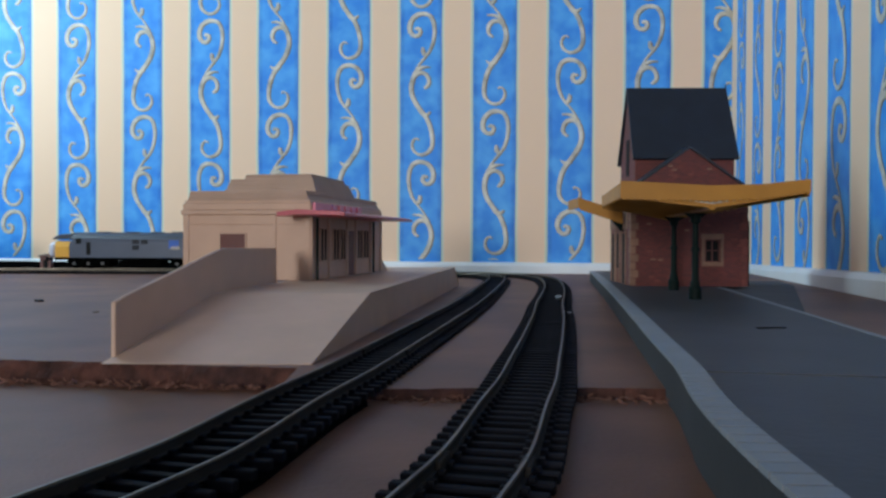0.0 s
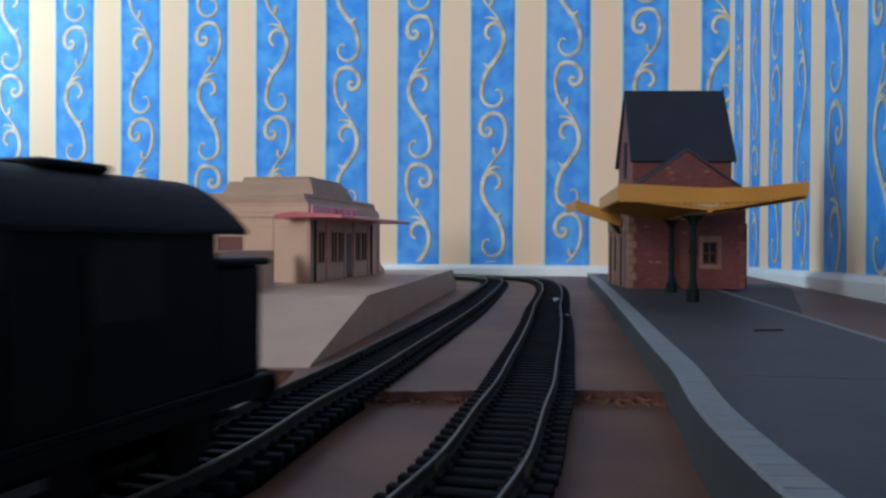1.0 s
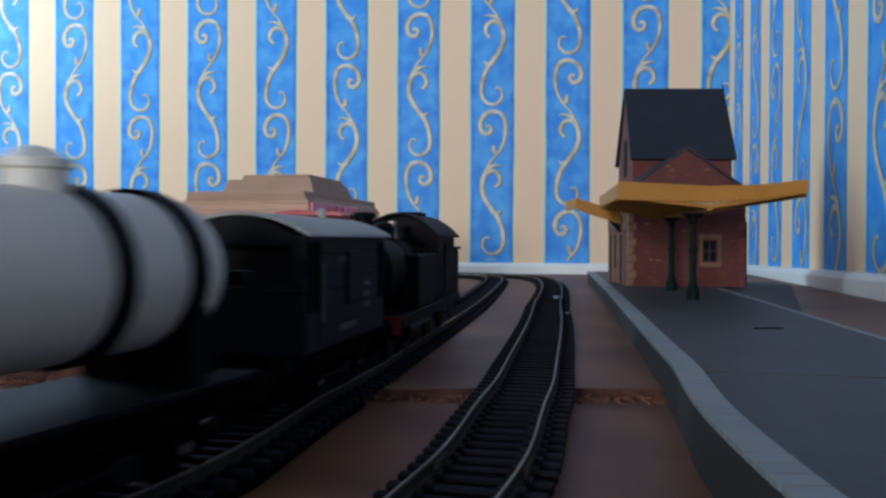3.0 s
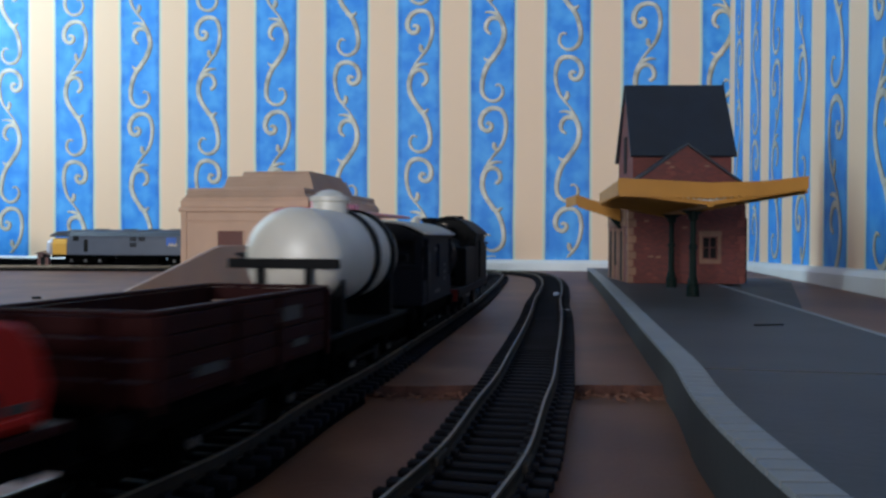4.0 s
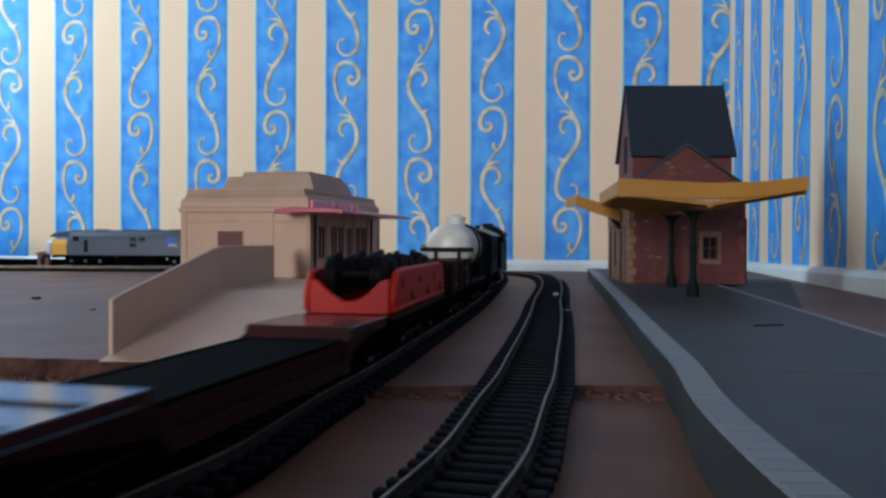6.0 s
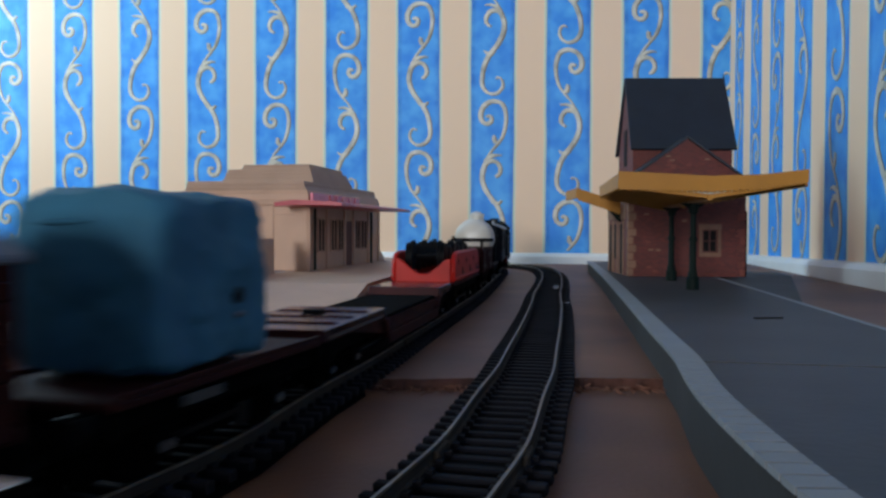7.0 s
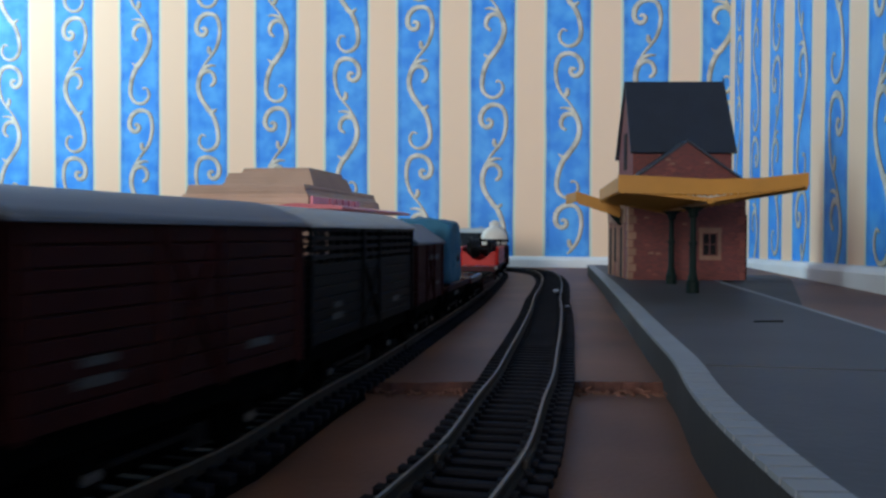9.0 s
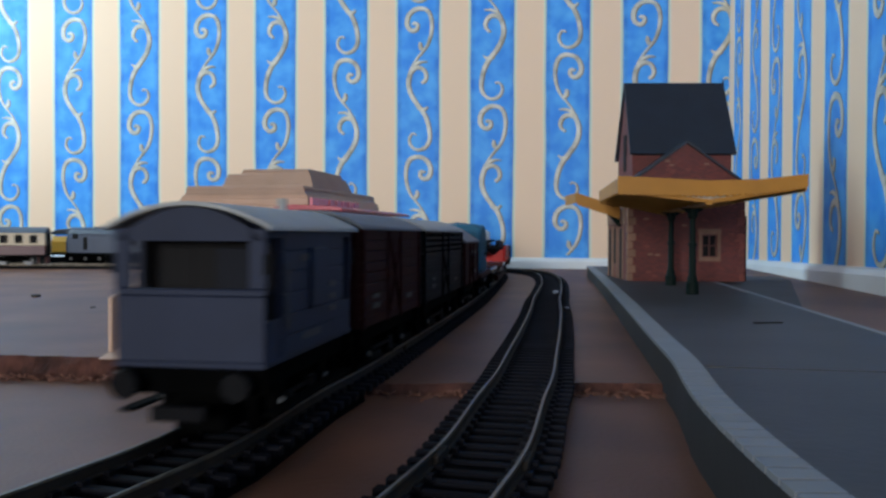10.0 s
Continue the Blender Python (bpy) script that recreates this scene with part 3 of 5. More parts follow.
def right_platform():
    pf = thing("platform", "grey card platform with a pale flagstone edge", "platform", "platforms")
    run = R_EDGE[1][-1]
    s_seam = s_at_depth(R_EDGE, 196)
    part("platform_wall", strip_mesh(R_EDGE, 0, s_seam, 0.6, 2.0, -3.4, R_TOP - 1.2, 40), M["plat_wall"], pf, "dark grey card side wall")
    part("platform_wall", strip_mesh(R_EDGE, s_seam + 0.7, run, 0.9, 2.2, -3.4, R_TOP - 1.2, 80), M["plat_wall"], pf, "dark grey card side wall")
    part("back_edge_strip", strip_mesh(R_EDGE, 30, run * 0.72, 83.5, 86.4, -3.4, R_TOP, 60), M["flag"], pf)
    s_flag = s_at_depth(R_EDGE, 229)
    part("deck", strip_mesh(R_EDGE, 0, s_flag - 0.2, 2.0, 83.3, -3.4, R_TOP - 0.35, 60), M["paving"], pf)
    part("deck", strip_mesh(R_EDGE, s_flag + 0.5, run, 2.3, 83.3, -3.4, R_TOP - 0.1, 80), M["paving"], pf)
    part("edge_strip", strip_mesh(R_EDGE, s_flag + 0.3, run, 0, 7.2, R_TOP - 1.2, R_TOP, 70), M["flag"], pf)
    part("edge_bedding", strip_mesh(R_EDGE, 30, s_flag, 0.3, 7.0, R_TOP - 1.5, R_TOP - 0.8, 40), M["web"], pf)
    s, i = s_flag, 0
    while s > 40:
        L = 6.4
        part("flagstone", strip_mesh(R_EDGE, s - L + 0.85, s, 0, 7.2, R_TOP - 1.2, R_TOP, 2), M["flag"], pf)
        s -= L
        i += 1
    return pf


right_platform()

# ---- left platform: beige moulded plastic with a ramp ----
def left_platform():
    pf = thing("platform", "beige plastic platform with sloping ramp ends", "platform", "platforms")
    # plan: the track-side edge runs from (-50, 315) to (22, 928)
    ex = lambda y: -50 + 0.117 * (y - 315)
    back = lambda y: -128 + 0.117 * (y - 315)
    T = 20.0
    for name, ya, za, yb, zb in (("ramp", 315, 0.2, 421, T), ("deck", 421.05, T, 818, T), ("ramp", 818.05, T, 858, 0.6)):
        bm = bmesh.new()
        rows = []
        for y, z in ((ya, za), (yb, zb)):
            rows.append([bm.verts.new(v * MM) for v in (Vector((back(y), y, 0)), Vector((back(y), y, z)), Vector((ex(y), y, z)), Vector((ex(y), y, 0)))])
        a, b = rows
        for j in range(4):
            bm.faces.new((a[j], a[(j + 1) % 4], b[(j + 1) % 4], b[j]))
        bm.faces.new(a)
        bm.faces.new(b[::-1])
        bmesh.ops.recalc_face_normals(bm, faces=bm.faces)
        part(name, bm, M["beige"], pf)
        # raised coping along the track edge
        bm = bmesh.new()
        rows = []
        for y, z in ((ya + 0.4, za), (yb - 0.4, zb)):
            rows.append([bm.verts.new(v * MM) for v in (Vector((ex(y) - 3.0, y, z - 0.2)), Vector((ex(y) - 3.0, y, z + 0.35)), Vector((ex(y) + 0.5, y, z + 0.35)), Vector((ex(y) + 0.5, y, z - 0.2)))])
        a, b = rows
        for j in range(4):
            bm.faces.new((a[j], a[(j + 1) % 4], b[(j + 1) % 4], b[j]))
        bm.faces.new(a)
        bm.faces.new(b[::-1])
        part("edge_coping", bm, M["beige"], pf)
    return pf


left_platform()


# ---- left station: beige moulded building with a red awning ----
def left_station():
    st = thing("station_building", "beige plastic station building with a red awning", "building", "station buildings",
               pose(-87 * MM, 547 * MM, 20 * MM, 0, 0, -11.3))
    W, L, E, P = 89, 168, 42.7, 58.5       # width, length, eaves, parapet; x runs to the left of the track face
    bm = box(-W, 0, 0, L, 0, E, 0.4)
    part("wall", bm, M["beige"], st)
    # cornice in three steps, then the blocking course
    bm = box(-W - 1.5, 1.5, -1.5, L + 1.5, E, E + 3, 0.4)
    box(-W - 0.5, 0.5, -0.5, L + 0.5, E + 3, E + 7.5, 0.4, bm)
    box(-W + 0.3, -0.3, 0.3, L - 0.3, E + 7.5, E + 9.5, 0.3, bm)
    part("cornice", bm, M["beige"], st)
    bm = prism([(-W + 1.5, E + 9.5), (-W + 3, E + 12), (-W + 3.8, P), (-3.8, P), (-3, E + 12), (-1.5, E + 9.5)], "y", 1.5, L - 1.5, bevel=0.3)
    for z in (E + 11.0, E + 13.4):
        box(-W + 2.6, -2.6, 1.0, L - 1.0, z, z + 0.6, 0.15, bm)
    part("parapet", bm, M["beige_roof"], st)
    # roof block in courses, a smaller cap on top
    for i in range(4):
        z0, ins = P + i * 2.3, 0.25 * (i % 2)
        part("roof_course", box(-69 + ins + i * 0.7, -4 - ins - i * 0.9, 20 + ins + i, 106 - ins - i, z0, z0 + 2.28, 0.2), M["beige_roof"], st)
    part("roof_cap", box(-58, -9, 27, 99, P + 9.2, P + 11.0, 0.3), M["beige_roof"], st)
    part("roof_cap", box(-57.4, -9.5, 27.5, 98.5, P + 11.02, P + 12.7, 0.4), M["beige_roof"], st)
    # end wall: shallow pilasters, panel frames and the brown window
    bm = bmesh.new()
    for x0, x1 in ((-W, -W + 4), (-25, -23.4), (-3, 0)):
        box(x0, x1, -0.9, 0.2, 0, E - 0.2, 0.2, bm)
    for z in (36.0,):
        box(-W + 4, -4, -0.7, 0.2, z, z + 1.0, 0.2, bm)
    part("panel_moulding", bm, M["beige"], st)
    wn = part("window", box(-62.5, -45, -0.5, 0.3, 18.5, 30.0, 0.2), M["brown"], st, "red-brown boarded window")
    part("frame", box(-63.5, -62.5, -0.9, 0.2, 18, 30.5, 0.1, box(-45, -44, -0.9, 0.2, 18, 30.5, 0.1, box(-62.5, -45, -0.9, 0.2, 30, 31, 0.1))), M["beige"], wn)
    # track side: door, windows, pilasters, pipes
    door = part("door", box(-0.2, 0.6, 76, 92, 0.4, 33, 0.2), M["brown"], st, "dark brown panelled door")
    part("panel", box(0.6, 1.0, 78, 90, 3, 14, 0.1, box(0.6, 1.0, 78, 90, 17, 30, 0.1)), M["brown"], door)
    for y0, y1 in ((18, 30), (44, 56), (60, 71), (100, 112), (116, 130)):
        w = part("window", box(-0.2, 0.4, y0, y1, 12.5, 33.5, 0.1), M["dark"], st, "dark window beside the door")
        bmf = bmesh.new()
        for a, b, c, d in ((y0 - 1, y0, 11.5, 34.5), (y1, y1 + 1, 11.5, 34.5), (y0, y1, 33.5, 34.5), (y0, y1, 11.5, 12.5), ((y0 + y1) / 2 - 0.4, (y0 + y1) / 2 + 0.4, 12.5, 33.5)):
            box(0.0, 1.1, a, b, c, d, 0.1, bmf)
        part("frame", bmf, M["beige"], w)
    for y in (0, 34, 73, 95, 134, L - 4):
        part("pilaster", box(-0.2, 1.2, y, y + 3.5, 0, E - 0.2, 0.2), M["beige"], st)
    for y in (8, 140):
        part("drain_pipe", tube((1.8, y, 0.2), (1.8, y, E - 2), 0.9, n=10), M["green"], st, "dark green drain pipe")
    # red awning
    bm = prism([(-13, 41.0), (-13, 43.6), (0, 45.2), (26, 44.0), (31, 43.0), (31, 41.2), (26, 41.6), (0, 42.0)], "y", -25, -0.8, bevel=0.2)
    aw = part("awning", bm, M["pink"], st, "red plastic awning over the platform")
    bm = prism([(1.6, 41.4), (1.6, 45.2), (25, 44.0), (31, 42.6), (31, 41.2), (25, 41.2)], "y", -0.8, 152, bevel=0.2)
    part("canopy_slab", bm, M["pink"], aw)
    bm = box(2.0, 4.0, -2, 100, 45.0, 50.5, 0.4)
    for i in range(5):
        box(4.0, 5.2, 30 + i * 14, 31.2 + i * 14, 45.0, 50.2, 0.2, bm)
    # upstand wears the lighter pink that stands for its highlight
    part("raised_rib", bm, M["pink_gleam"], aw, "glossy pink-red upstand with a highlight in its colour")
    # low sloping wall at the far end
    part("wing_wall", prism([(L + 1.5, 0), (L + 1.5, 12), (L + 5, 11), (L + 26, 1), (L + 26, 0)], "x", -4, -1, bevel=0.2), M["beige"], st)
    return st


left_station()


def ramp_wall():
    """Beige wall that follows the ramp's outer edge and returns across the platform."""
    w = thing("ramp_wall", "beige plastic wall beside the platform ramp", "wall")
    ex = lambda y: -128 + 0.117 * (y - 315)
    bm = bmesh.new()
    rows = []
    for y, z0, z1 in ((323, 0.0, 22.5), (332, 0, 24.6), (425, 0, 41.0), (436, 0, 42.0), (518, 0, 41.4)):
        rows.append([bm.verts.new((x * MM, y * MM, z * MM)) for x, z in ((ex(y) - 0.6, z0), (ex(y) - 0.6, z1), (ex(y) + 1.2, z1), (ex(y) + 1.2, z0))])
    for a, b in zip(rows, rows[1:]):
        for j in range(4):
            bm.faces.new((a[j], a[(j + 1) % 4], b[(j + 1) % 4], b[j]))
    bm.faces.new(rows[0])
    bm.faces.new(rows[-1][::-1])
    bmesh.ops.recalc_face_normals(bm, faces=bm.faces)
    bmesh.ops.bevel(bm, geom=bm.edges[:], offset=0.4 * MM, segments=1, affect="EDGES")
    part("long_panel", bm, M["beige"], w)
    return w


ramp_wall()


# ---- right station: brick house with slate roof, yellow butterfly canopy on green posts ----
def brick_material():
    m = bpy.data.materials.new("embossed_red_brickwork")
    m.use_nodes = True
    nt = m.node_tree
    n, li = nt.nodes, nt.links
    bs = n["Principled BSDF"]
    bs.inputs["Roughness"].default_value = 0.65
    co = n.new("ShaderNodeTexCoord")
    sep = n.new("ShaderNodeSeparateXYZ")
    li.new(co.outputs["Object"], sep.inputs["Vector"])
    add = n.new("ShaderNodeMath")
    li.new(sep.outputs["X"], add.inputs[0])
    li.new(sep.outputs["Y"], add.inputs[1])
    com = n.new("ShaderNodeCombineXYZ")
    li.new(add.outputs["Value"], com.inputs["X"])
    li.new(sep.outputs["Z"], com.inputs["Y"])
    br = n.new("ShaderNodeTexBrick")
    br.inputs["Scale"].default_value = 1.0
    br.inputs["Brick Width"].default_value, br.inputs["Row Height"].default_value, br.inputs["Mortar Size"].default_value = 0.0036, 0.0014, 0.00016
    br.inputs["Color1"].default_value, br.inputs["Color2"].default_value, br.inputs["Mortar"].default_value = (0.165, 0.027, 0.019, 1), (0.100, 0.019, 0.015, 1), (0.085, 0.028, 0.023, 1)
    li.new(com.outputs["Vector"], br.inputs["Vector"])
    no = n.new("ShaderNodeTexNoise")
    no.inputs["Scale"].default_value, no.inputs["Detail"].default_value = 45, 5
    li.new(co.outputs["Object"], no.inputs["Vector"])
    mp = n.new("ShaderNodeMapRange")
    mp.inputs["To Min"].default_value, mp.inputs["To Max"].default_value = 0.6, 1.4
    li.new(no.outputs["Fac"], mp.inputs["Value"])
    mx = n.new("ShaderNodeMix")
    mx.data_type, mx.blend_type = "RGBA", "MULTIPLY"
    mx.inputs["Factor"].default_value = 1.0
    li.new(br.outputs["Color"], mx.inputs["A"])
    li.new(mp.outputs["Result"], mx.inputs["B"])
    li.new(mx.outputs["Result"], bs.inputs["Base Color"])
    bp = n.new("ShaderNodeBump")
    bp.inputs["Strength"].default_value, bp.inputs["Distance"].default_value = 0.6, 0.0003
    bp.invert = True
    li.new(br.outputs["Fac"], bp.inputs["Height"])
    li.new(bp.outputs["Normal"], bs.inputs["Normal"])
    return m


M["brickwork"] = brick_material()


def right_station():
    st = thing("station_house", "red brick station house with a steep slate roof", "building", "station buildings",
               pose(142 * MM, 648 * MM, R_TOP * MM, 0, 0, -1.5))
    W, H = 88, 76.0            # front block width, wall height
    xw0, xw1, zw0, zw1 = 56.0, 67.5, 18.5, 36.0
    # front wall with a window opening, closed by the gable
    bm = bmesh.new()
    for a, b, c, d in ((0, xw0, 0, H), (xw1, W, 0, H), (xw0, xw1, 0, zw0), (xw0, xw1, zw1, H)):
        box(a, b, 0, 2.5, c, d, 0, bm)
    prism([(3, H), (W - 3, H), (W / 2, H + 29)], "y", 0, 2.5, bm)
    part("front_wall", bm, M["brickwork"], st)
    for x0, x1 in ((0, 2.5), (W - 2.5, W)):
        part("side_wall", box(x0, x1, 2.5, 92, 0, H), M["brickwork"], st)
    part("back_wall", box(2.5, W - 2.5, 89.5, 92, 0, H), M["brickwork"], st)
    part("inner_floor", box(2.5, W - 2.5, 2.5, 89.5, 0, 0.8), M["dark"], st)
    part("inner_wall", box(2.5, W - 2.5, 30, 31, 0.8, H), M["dark"], st)
    # tall block behind with its steep roof, ridge across
    y0, y1, ZE, ZR = 27, 89, 100.0, 160.0
    part("upper_wall", box(8, 86, y0, y1, H - 0.2, ZE, 0), M["brickwork"], st)
    for xa, xb in ((8.2, 11), (83, 85.8)):
        part("gable_wall", prism([(y0, ZE), (y1, ZE), ((y0 + y1) / 2, ZR - 2)], "x", xa, xb), M["brickwork"], st)
    ym = (y0 + y1) / 2
    for s in (-1, 1):
        yo = ym + s * (y1 - y0 + 5) / 2
        zo = ZE - 1.2
        bm = bmesh.new()
        q = [(6.5, ym, ZR), (88, ym, ZR), (89, yo, zo), (5.5, yo, zo)]
        lo = [bm.verts.new(Vector(p) * MM) for p in q]
        hi = [bm.verts.new(Vector((p[0], p[1] + s * 1.6, p[2] + 1.0)) * MM) for p in q]
        bm.faces.new(lo)
        bm.faces.new(hi[::-1])
        for i in range(4):
            bm.faces.new((lo[i], hi[i], hi[(i + 1) % 4], lo[(i + 1) % 4]))
        part("roof_slope", bm, M["slate"], st, "dark blue-grey slate roof slope")
    part("ridge", box(6.5, 88.5, ym - 1.8, ym + 1.8, ZR - 0.3, ZR + 1.2, 0.4), M["slate"], st)
    part("finial", tube((88, ym, ZR), (88, ym, ZR + 4), 0.9, 0.5, n=8), M["slate"], st)
    # the front gable's own roof
    for s in (-1, 1):
        bm = bmesh.new()
        for yy in (-2.5, 28):
            for o in (0, 1.9):
                for f in (0, 1.06):
                    bm.verts.new(((W / 2 + s * f * (W / 2 - 3)) * MM, yy * MM, (H + 29 - f * 29 + o + 0.2) * MM))
        bm.verts.ensure_lookup_table()
        v = bm.verts
        for q in ((0, 1, 3, 2), (4, 6, 7, 5), (0, 4, 5, 1), (2, 3, 7, 6), (0, 2, 6, 4), (1, 5, 7, 3)):
            bm.faces.new([v[i] for i in q])
        part("gable_roof", bm, M["slate"], st)
    # quoins, lintel and sill
    for i in range(12):
        wq = 5.6 if i % 2 else 3.6
        z = 0.4 + i * 6.1
        part("quoin", box(-0.7, wq, -0.7, 0.3, z, z + 5.6, 0.25), M["quoin"], st)
        part("quoin", box(-0.7, 0.3, 0.3, 9.2 - wq, z, z + 5.6, 0.25), M["quoin"], st)
        part("quoin", box(W - wq, W + 0.5, -0.4, 0.3, z, z + 5.6, 0.25), M["brickred"], st)
    w = part("window", box(xw0, xw1, 1.6, 2.0, zw0, zw1, 0), M["dark"], st, "small sash window with buff surround")
    bm = bmesh.new()
    for a, b, c, d in ((xw0, xw0 + 1, zw0, zw1), (xw1 - 1, xw1, zw0, zw1), (xw0, xw1, zw1 - 1, zw1), (xw0, xw1, zw0, zw0 + 1), (61.3, 62.2, zw0, zw1), (xw0, xw1, 27, 27.7)):
        box(a, b, 0.9, 1.5, c, d, 0, bm)
    part("frame", bm, M["brown"], w)
    part("sill", box(xw0 - 2.5, xw1 + 2.5, -1.0, 0.8, zw0 - 3.2, zw0, 0.3), M["quoin"], w)
    part("lintel", box(xw0 - 3, xw1 + 3, -0.6, 0.8, zw1, zw1 + 4.2, 0.3), M["quoin"], w)
    for x in (xw0 - 2.6, xw1 + 0.1):
        part("jamb", box(x, x + 2.5, -0.5, 0.8, zw0, zw1, 0.2), M["quoin"], w)
    # side doors and windows toward the track
    part("band_course", box(-0.6, 0.2, 12, 92, 44, 70, 0.2), M["quoin"], st, "buff rendered upper side wall")
    for y, z0, z1 in ((22, 0.5, 40), (48, 12, 40), (70, 0.5, 40)):
        dr = part("side_door", box(-0.5, 0.2, y, y + 12, z0, z1, 0.1), M["dark"], st, "dark opening in the side wall")
        part("surround", box(-0.9, 0.2, y - 3, y - 0.1, 0.2, z1 + 3, 0.2, box(-0.9, 0.2, y + 12.1, y + 15, 0.2, z1 + 3, 0.2)), M["quoin"], dr)
    part("gable_window", box(7.6, 8.4, ym - 6, ym + 6, 88, 118, 0.1), M["dark"], st, "dark narrow gable window")
    # a few bricks stand proud and paler
    rng = random.Random(11)
    mesh = None
    for i in range(46):
        if i < 34:
            x, z = rng.uniform(8, 84), rng.uniform(3, 74)
            if xw0 - 8 < x < xw1 + 5 and zw0 - 6 < z < zw1 + 6:
                continue
        else:
            x, z = rng.uniform(26, 60), rng.uniform(80, 92)
        ob = link("brick", box(-1.9, 1.9, -0.35, 0.3, -0.7, 0.7, 0.15), M["quoin"] if i % 4 == 0 else M["brickred"], st) if mesh is None or i % 4 == 0 else new("brick", mesh)
        if i == 1:
            mesh = ob.data
        ob.parent = st
        ob.location = (x * MM, 0, z * MM)
    # rain pipe
    part("drain_pipe", tube((W + 2, 4, 0.2), (W + 2, 4, 50), 0.9, n=10), M["black"], st, "thin black drain pipe")
    return st


right_station()


def canopy():
    """Butterfly canopy: two slopes that meet in a valley over the posts, with serrated yellow fascias."""
    c = thing("platform_canopy", "yellow plastic butterfly canopy on green posts", "canopy")
    XV, XL, XR, Y0, Y1 = 142.0, 94.0, 193.0, 451.0, 626.0
    SK = 0.13                  # the canopy follows the platform, askew to the house
    def corner(x, y, edge):
        f = (y - Y0) / (Y1 - Y0)
        rise = 5.5 if x < XV else 8.0
        return Vector((x + SK * (y - Y0), y, 66.5 + (rise if edge else 0))) * MM
    for xe in (XL, XR):
        # frame beams and glazing between them
        side = "west" if xe == XL else "east"
        bm = bmesh.new()
        rows = []
        for k in range(9):
            y = Y0 + 2 + (Y1 - Y0 - 2) * k / 8
            rows.append([bm.verts.new(corner(XV, y, 0)), bm.verts.new(corner(xe, y, 1)), bm.verts.new(corner(xe, y, 1) + Vector((0, 0, 1.2 * MM))), bm.verts.new(corner(XV, y, 0) + Vector((0, 0, 1.2 * MM)))])
        for a, b in zip(rows, rows[1:]):
            for j in range(4):
                bm.faces.new((a[j], a[(j + 1) % 4], b[(j + 1) % 4], b[j]))
        bm.faces.new(rows[0])
        bm.faces.new(rows[-1][::-1])
        part("roof_slope", bm, M["glazing"], c, "pale glazed canopy slope")
        for k in range(9):
            bm = bmesh.new()
            y = Y0 + 1.5 + (Y1 - Y0 - 3) * k / 8
            p, q = corner(XV, y, 0) / MM, corner(xe, y, 1) / MM
            wdt = 2.0 if k in (0, 8) else 1.2
            vs = [bm.verts.new(Vector((v.x, v.y + dy, v.z + dz)) * MM) for dz in (-2.2, -0.1) for dy in (-wdt / 2, wdt / 2) for v in (p, q)]
            for f in ((0, 1, 3, 2), (4, 6, 7, 5), (0, 4, 5, 1), (2, 3, 7, 6), (0, 2, 6, 4), (1, 5, 7, 3)):
                bm.faces.new([vs[i] for i in f])
            part("rafter", bm, M["yellow"], c)
    # end fascias, slightly sagging, with a serrated lower edge
    def fascia(points, teeth, depth, thick, taper=0.0):
        bm = bmesh.new()
        top, bot = [], []
        n = len(points) - 1
        def at(s):
            i = min(int(s * n), n - 1)
            return Vector(points[i]).lerp(Vector(points[i + 1]), s * n - i)
        for k in range(teeth * 2 + 1):
            p = at(k / (teeth * 2))
            p = Vector((p.x + SK * (min(p.y, Y1) - Y0) * (p.y < Y1 + 3), p.y, p.z))
            top.append(p)
            bot.append(Vector((p.x, p.y, p.z - depth * (1 - taper * k / (teeth * 2)) - (1.0 if k % 2 else 0.0))))
        d = (Vector(points[-1]) - Vector(points[0])).normalized()
        nrm = Vector((-d.y, d.x, 0)) * thick
        A = [[bm.verts.new(v * MM), bm.verts.new((v + nrm) * MM)] for v in top]
        B = [[bm.verts.new(v * MM), bm.verts.new((v + nrm) * MM)] for v in bot]
        for i in range(len(top) - 1):
            bm.faces.new((A[i][0], A[i + 1][0], B[i + 1][0], B[i][0]))
            bm.faces.new((A[i][1], B[i][1], B[i + 1][1], A[i + 1][1]))
            bm.faces.new((A[i][0], A[i][1], A[i + 1][1], A[i + 1][0]))
            bm.faces.new((B[i][0], B[i + 1][0], B[i + 1][1], B[i][1]))
        bm.faces.new((A[0][0], B[0][0], B[0][1], A[0][1]))
        bm.faces.new((A[-1][0], A[-1][1], B[-1][1], B[-1][0]))
        return bm
    part("end_fascia", fascia([(XL - 1, Y0 - 1.6, 78.5), (120, Y0 - 1.6, 77.3), (XV, Y0 - 1.6, 76.2), (170, Y0 - 1.6, 77.2), (XR + 1, Y0 - 1.6, 80.0)], 30, 9.2, 1.5, 0.28), M["yellow"], c, "yellow serrated fascia board")
    part("end_fascia", fascia([(XL - 1, Y1 + 0.1, 80), (120, Y1 + 0.1, 75.5), (XV, Y1 + 0.1, 71), (XR + 1, Y1 + 0.1, 80)], 30, 8.6, 1.5), M["yellow"], c, "yellow serrated fascia board")
    part("side_fascia", fascia([(XL - 0.9, Y1, 79.6), (XL - 0.9, Y0, 77.5)], 50, 7.4, 1.4), M["yellow"], c)
    part("side_fascia", fascia([(XR + 0.9, Y0, 79.0), (XR + 0.9, Y1, 79.6)], 50, 7.4, 1.4), M["yellow"], c)
    part("valley_beam", prism([(XV - 1.6, Y0), (XV + 1.6, Y0), (XV + 1.6 + SK * (Y1 - Y0), Y1), (XV - 1.6 + SK * (Y1 - Y0), Y1)], "z", 63.2, 66.4, bevel=0.3), M["yellow"], c)
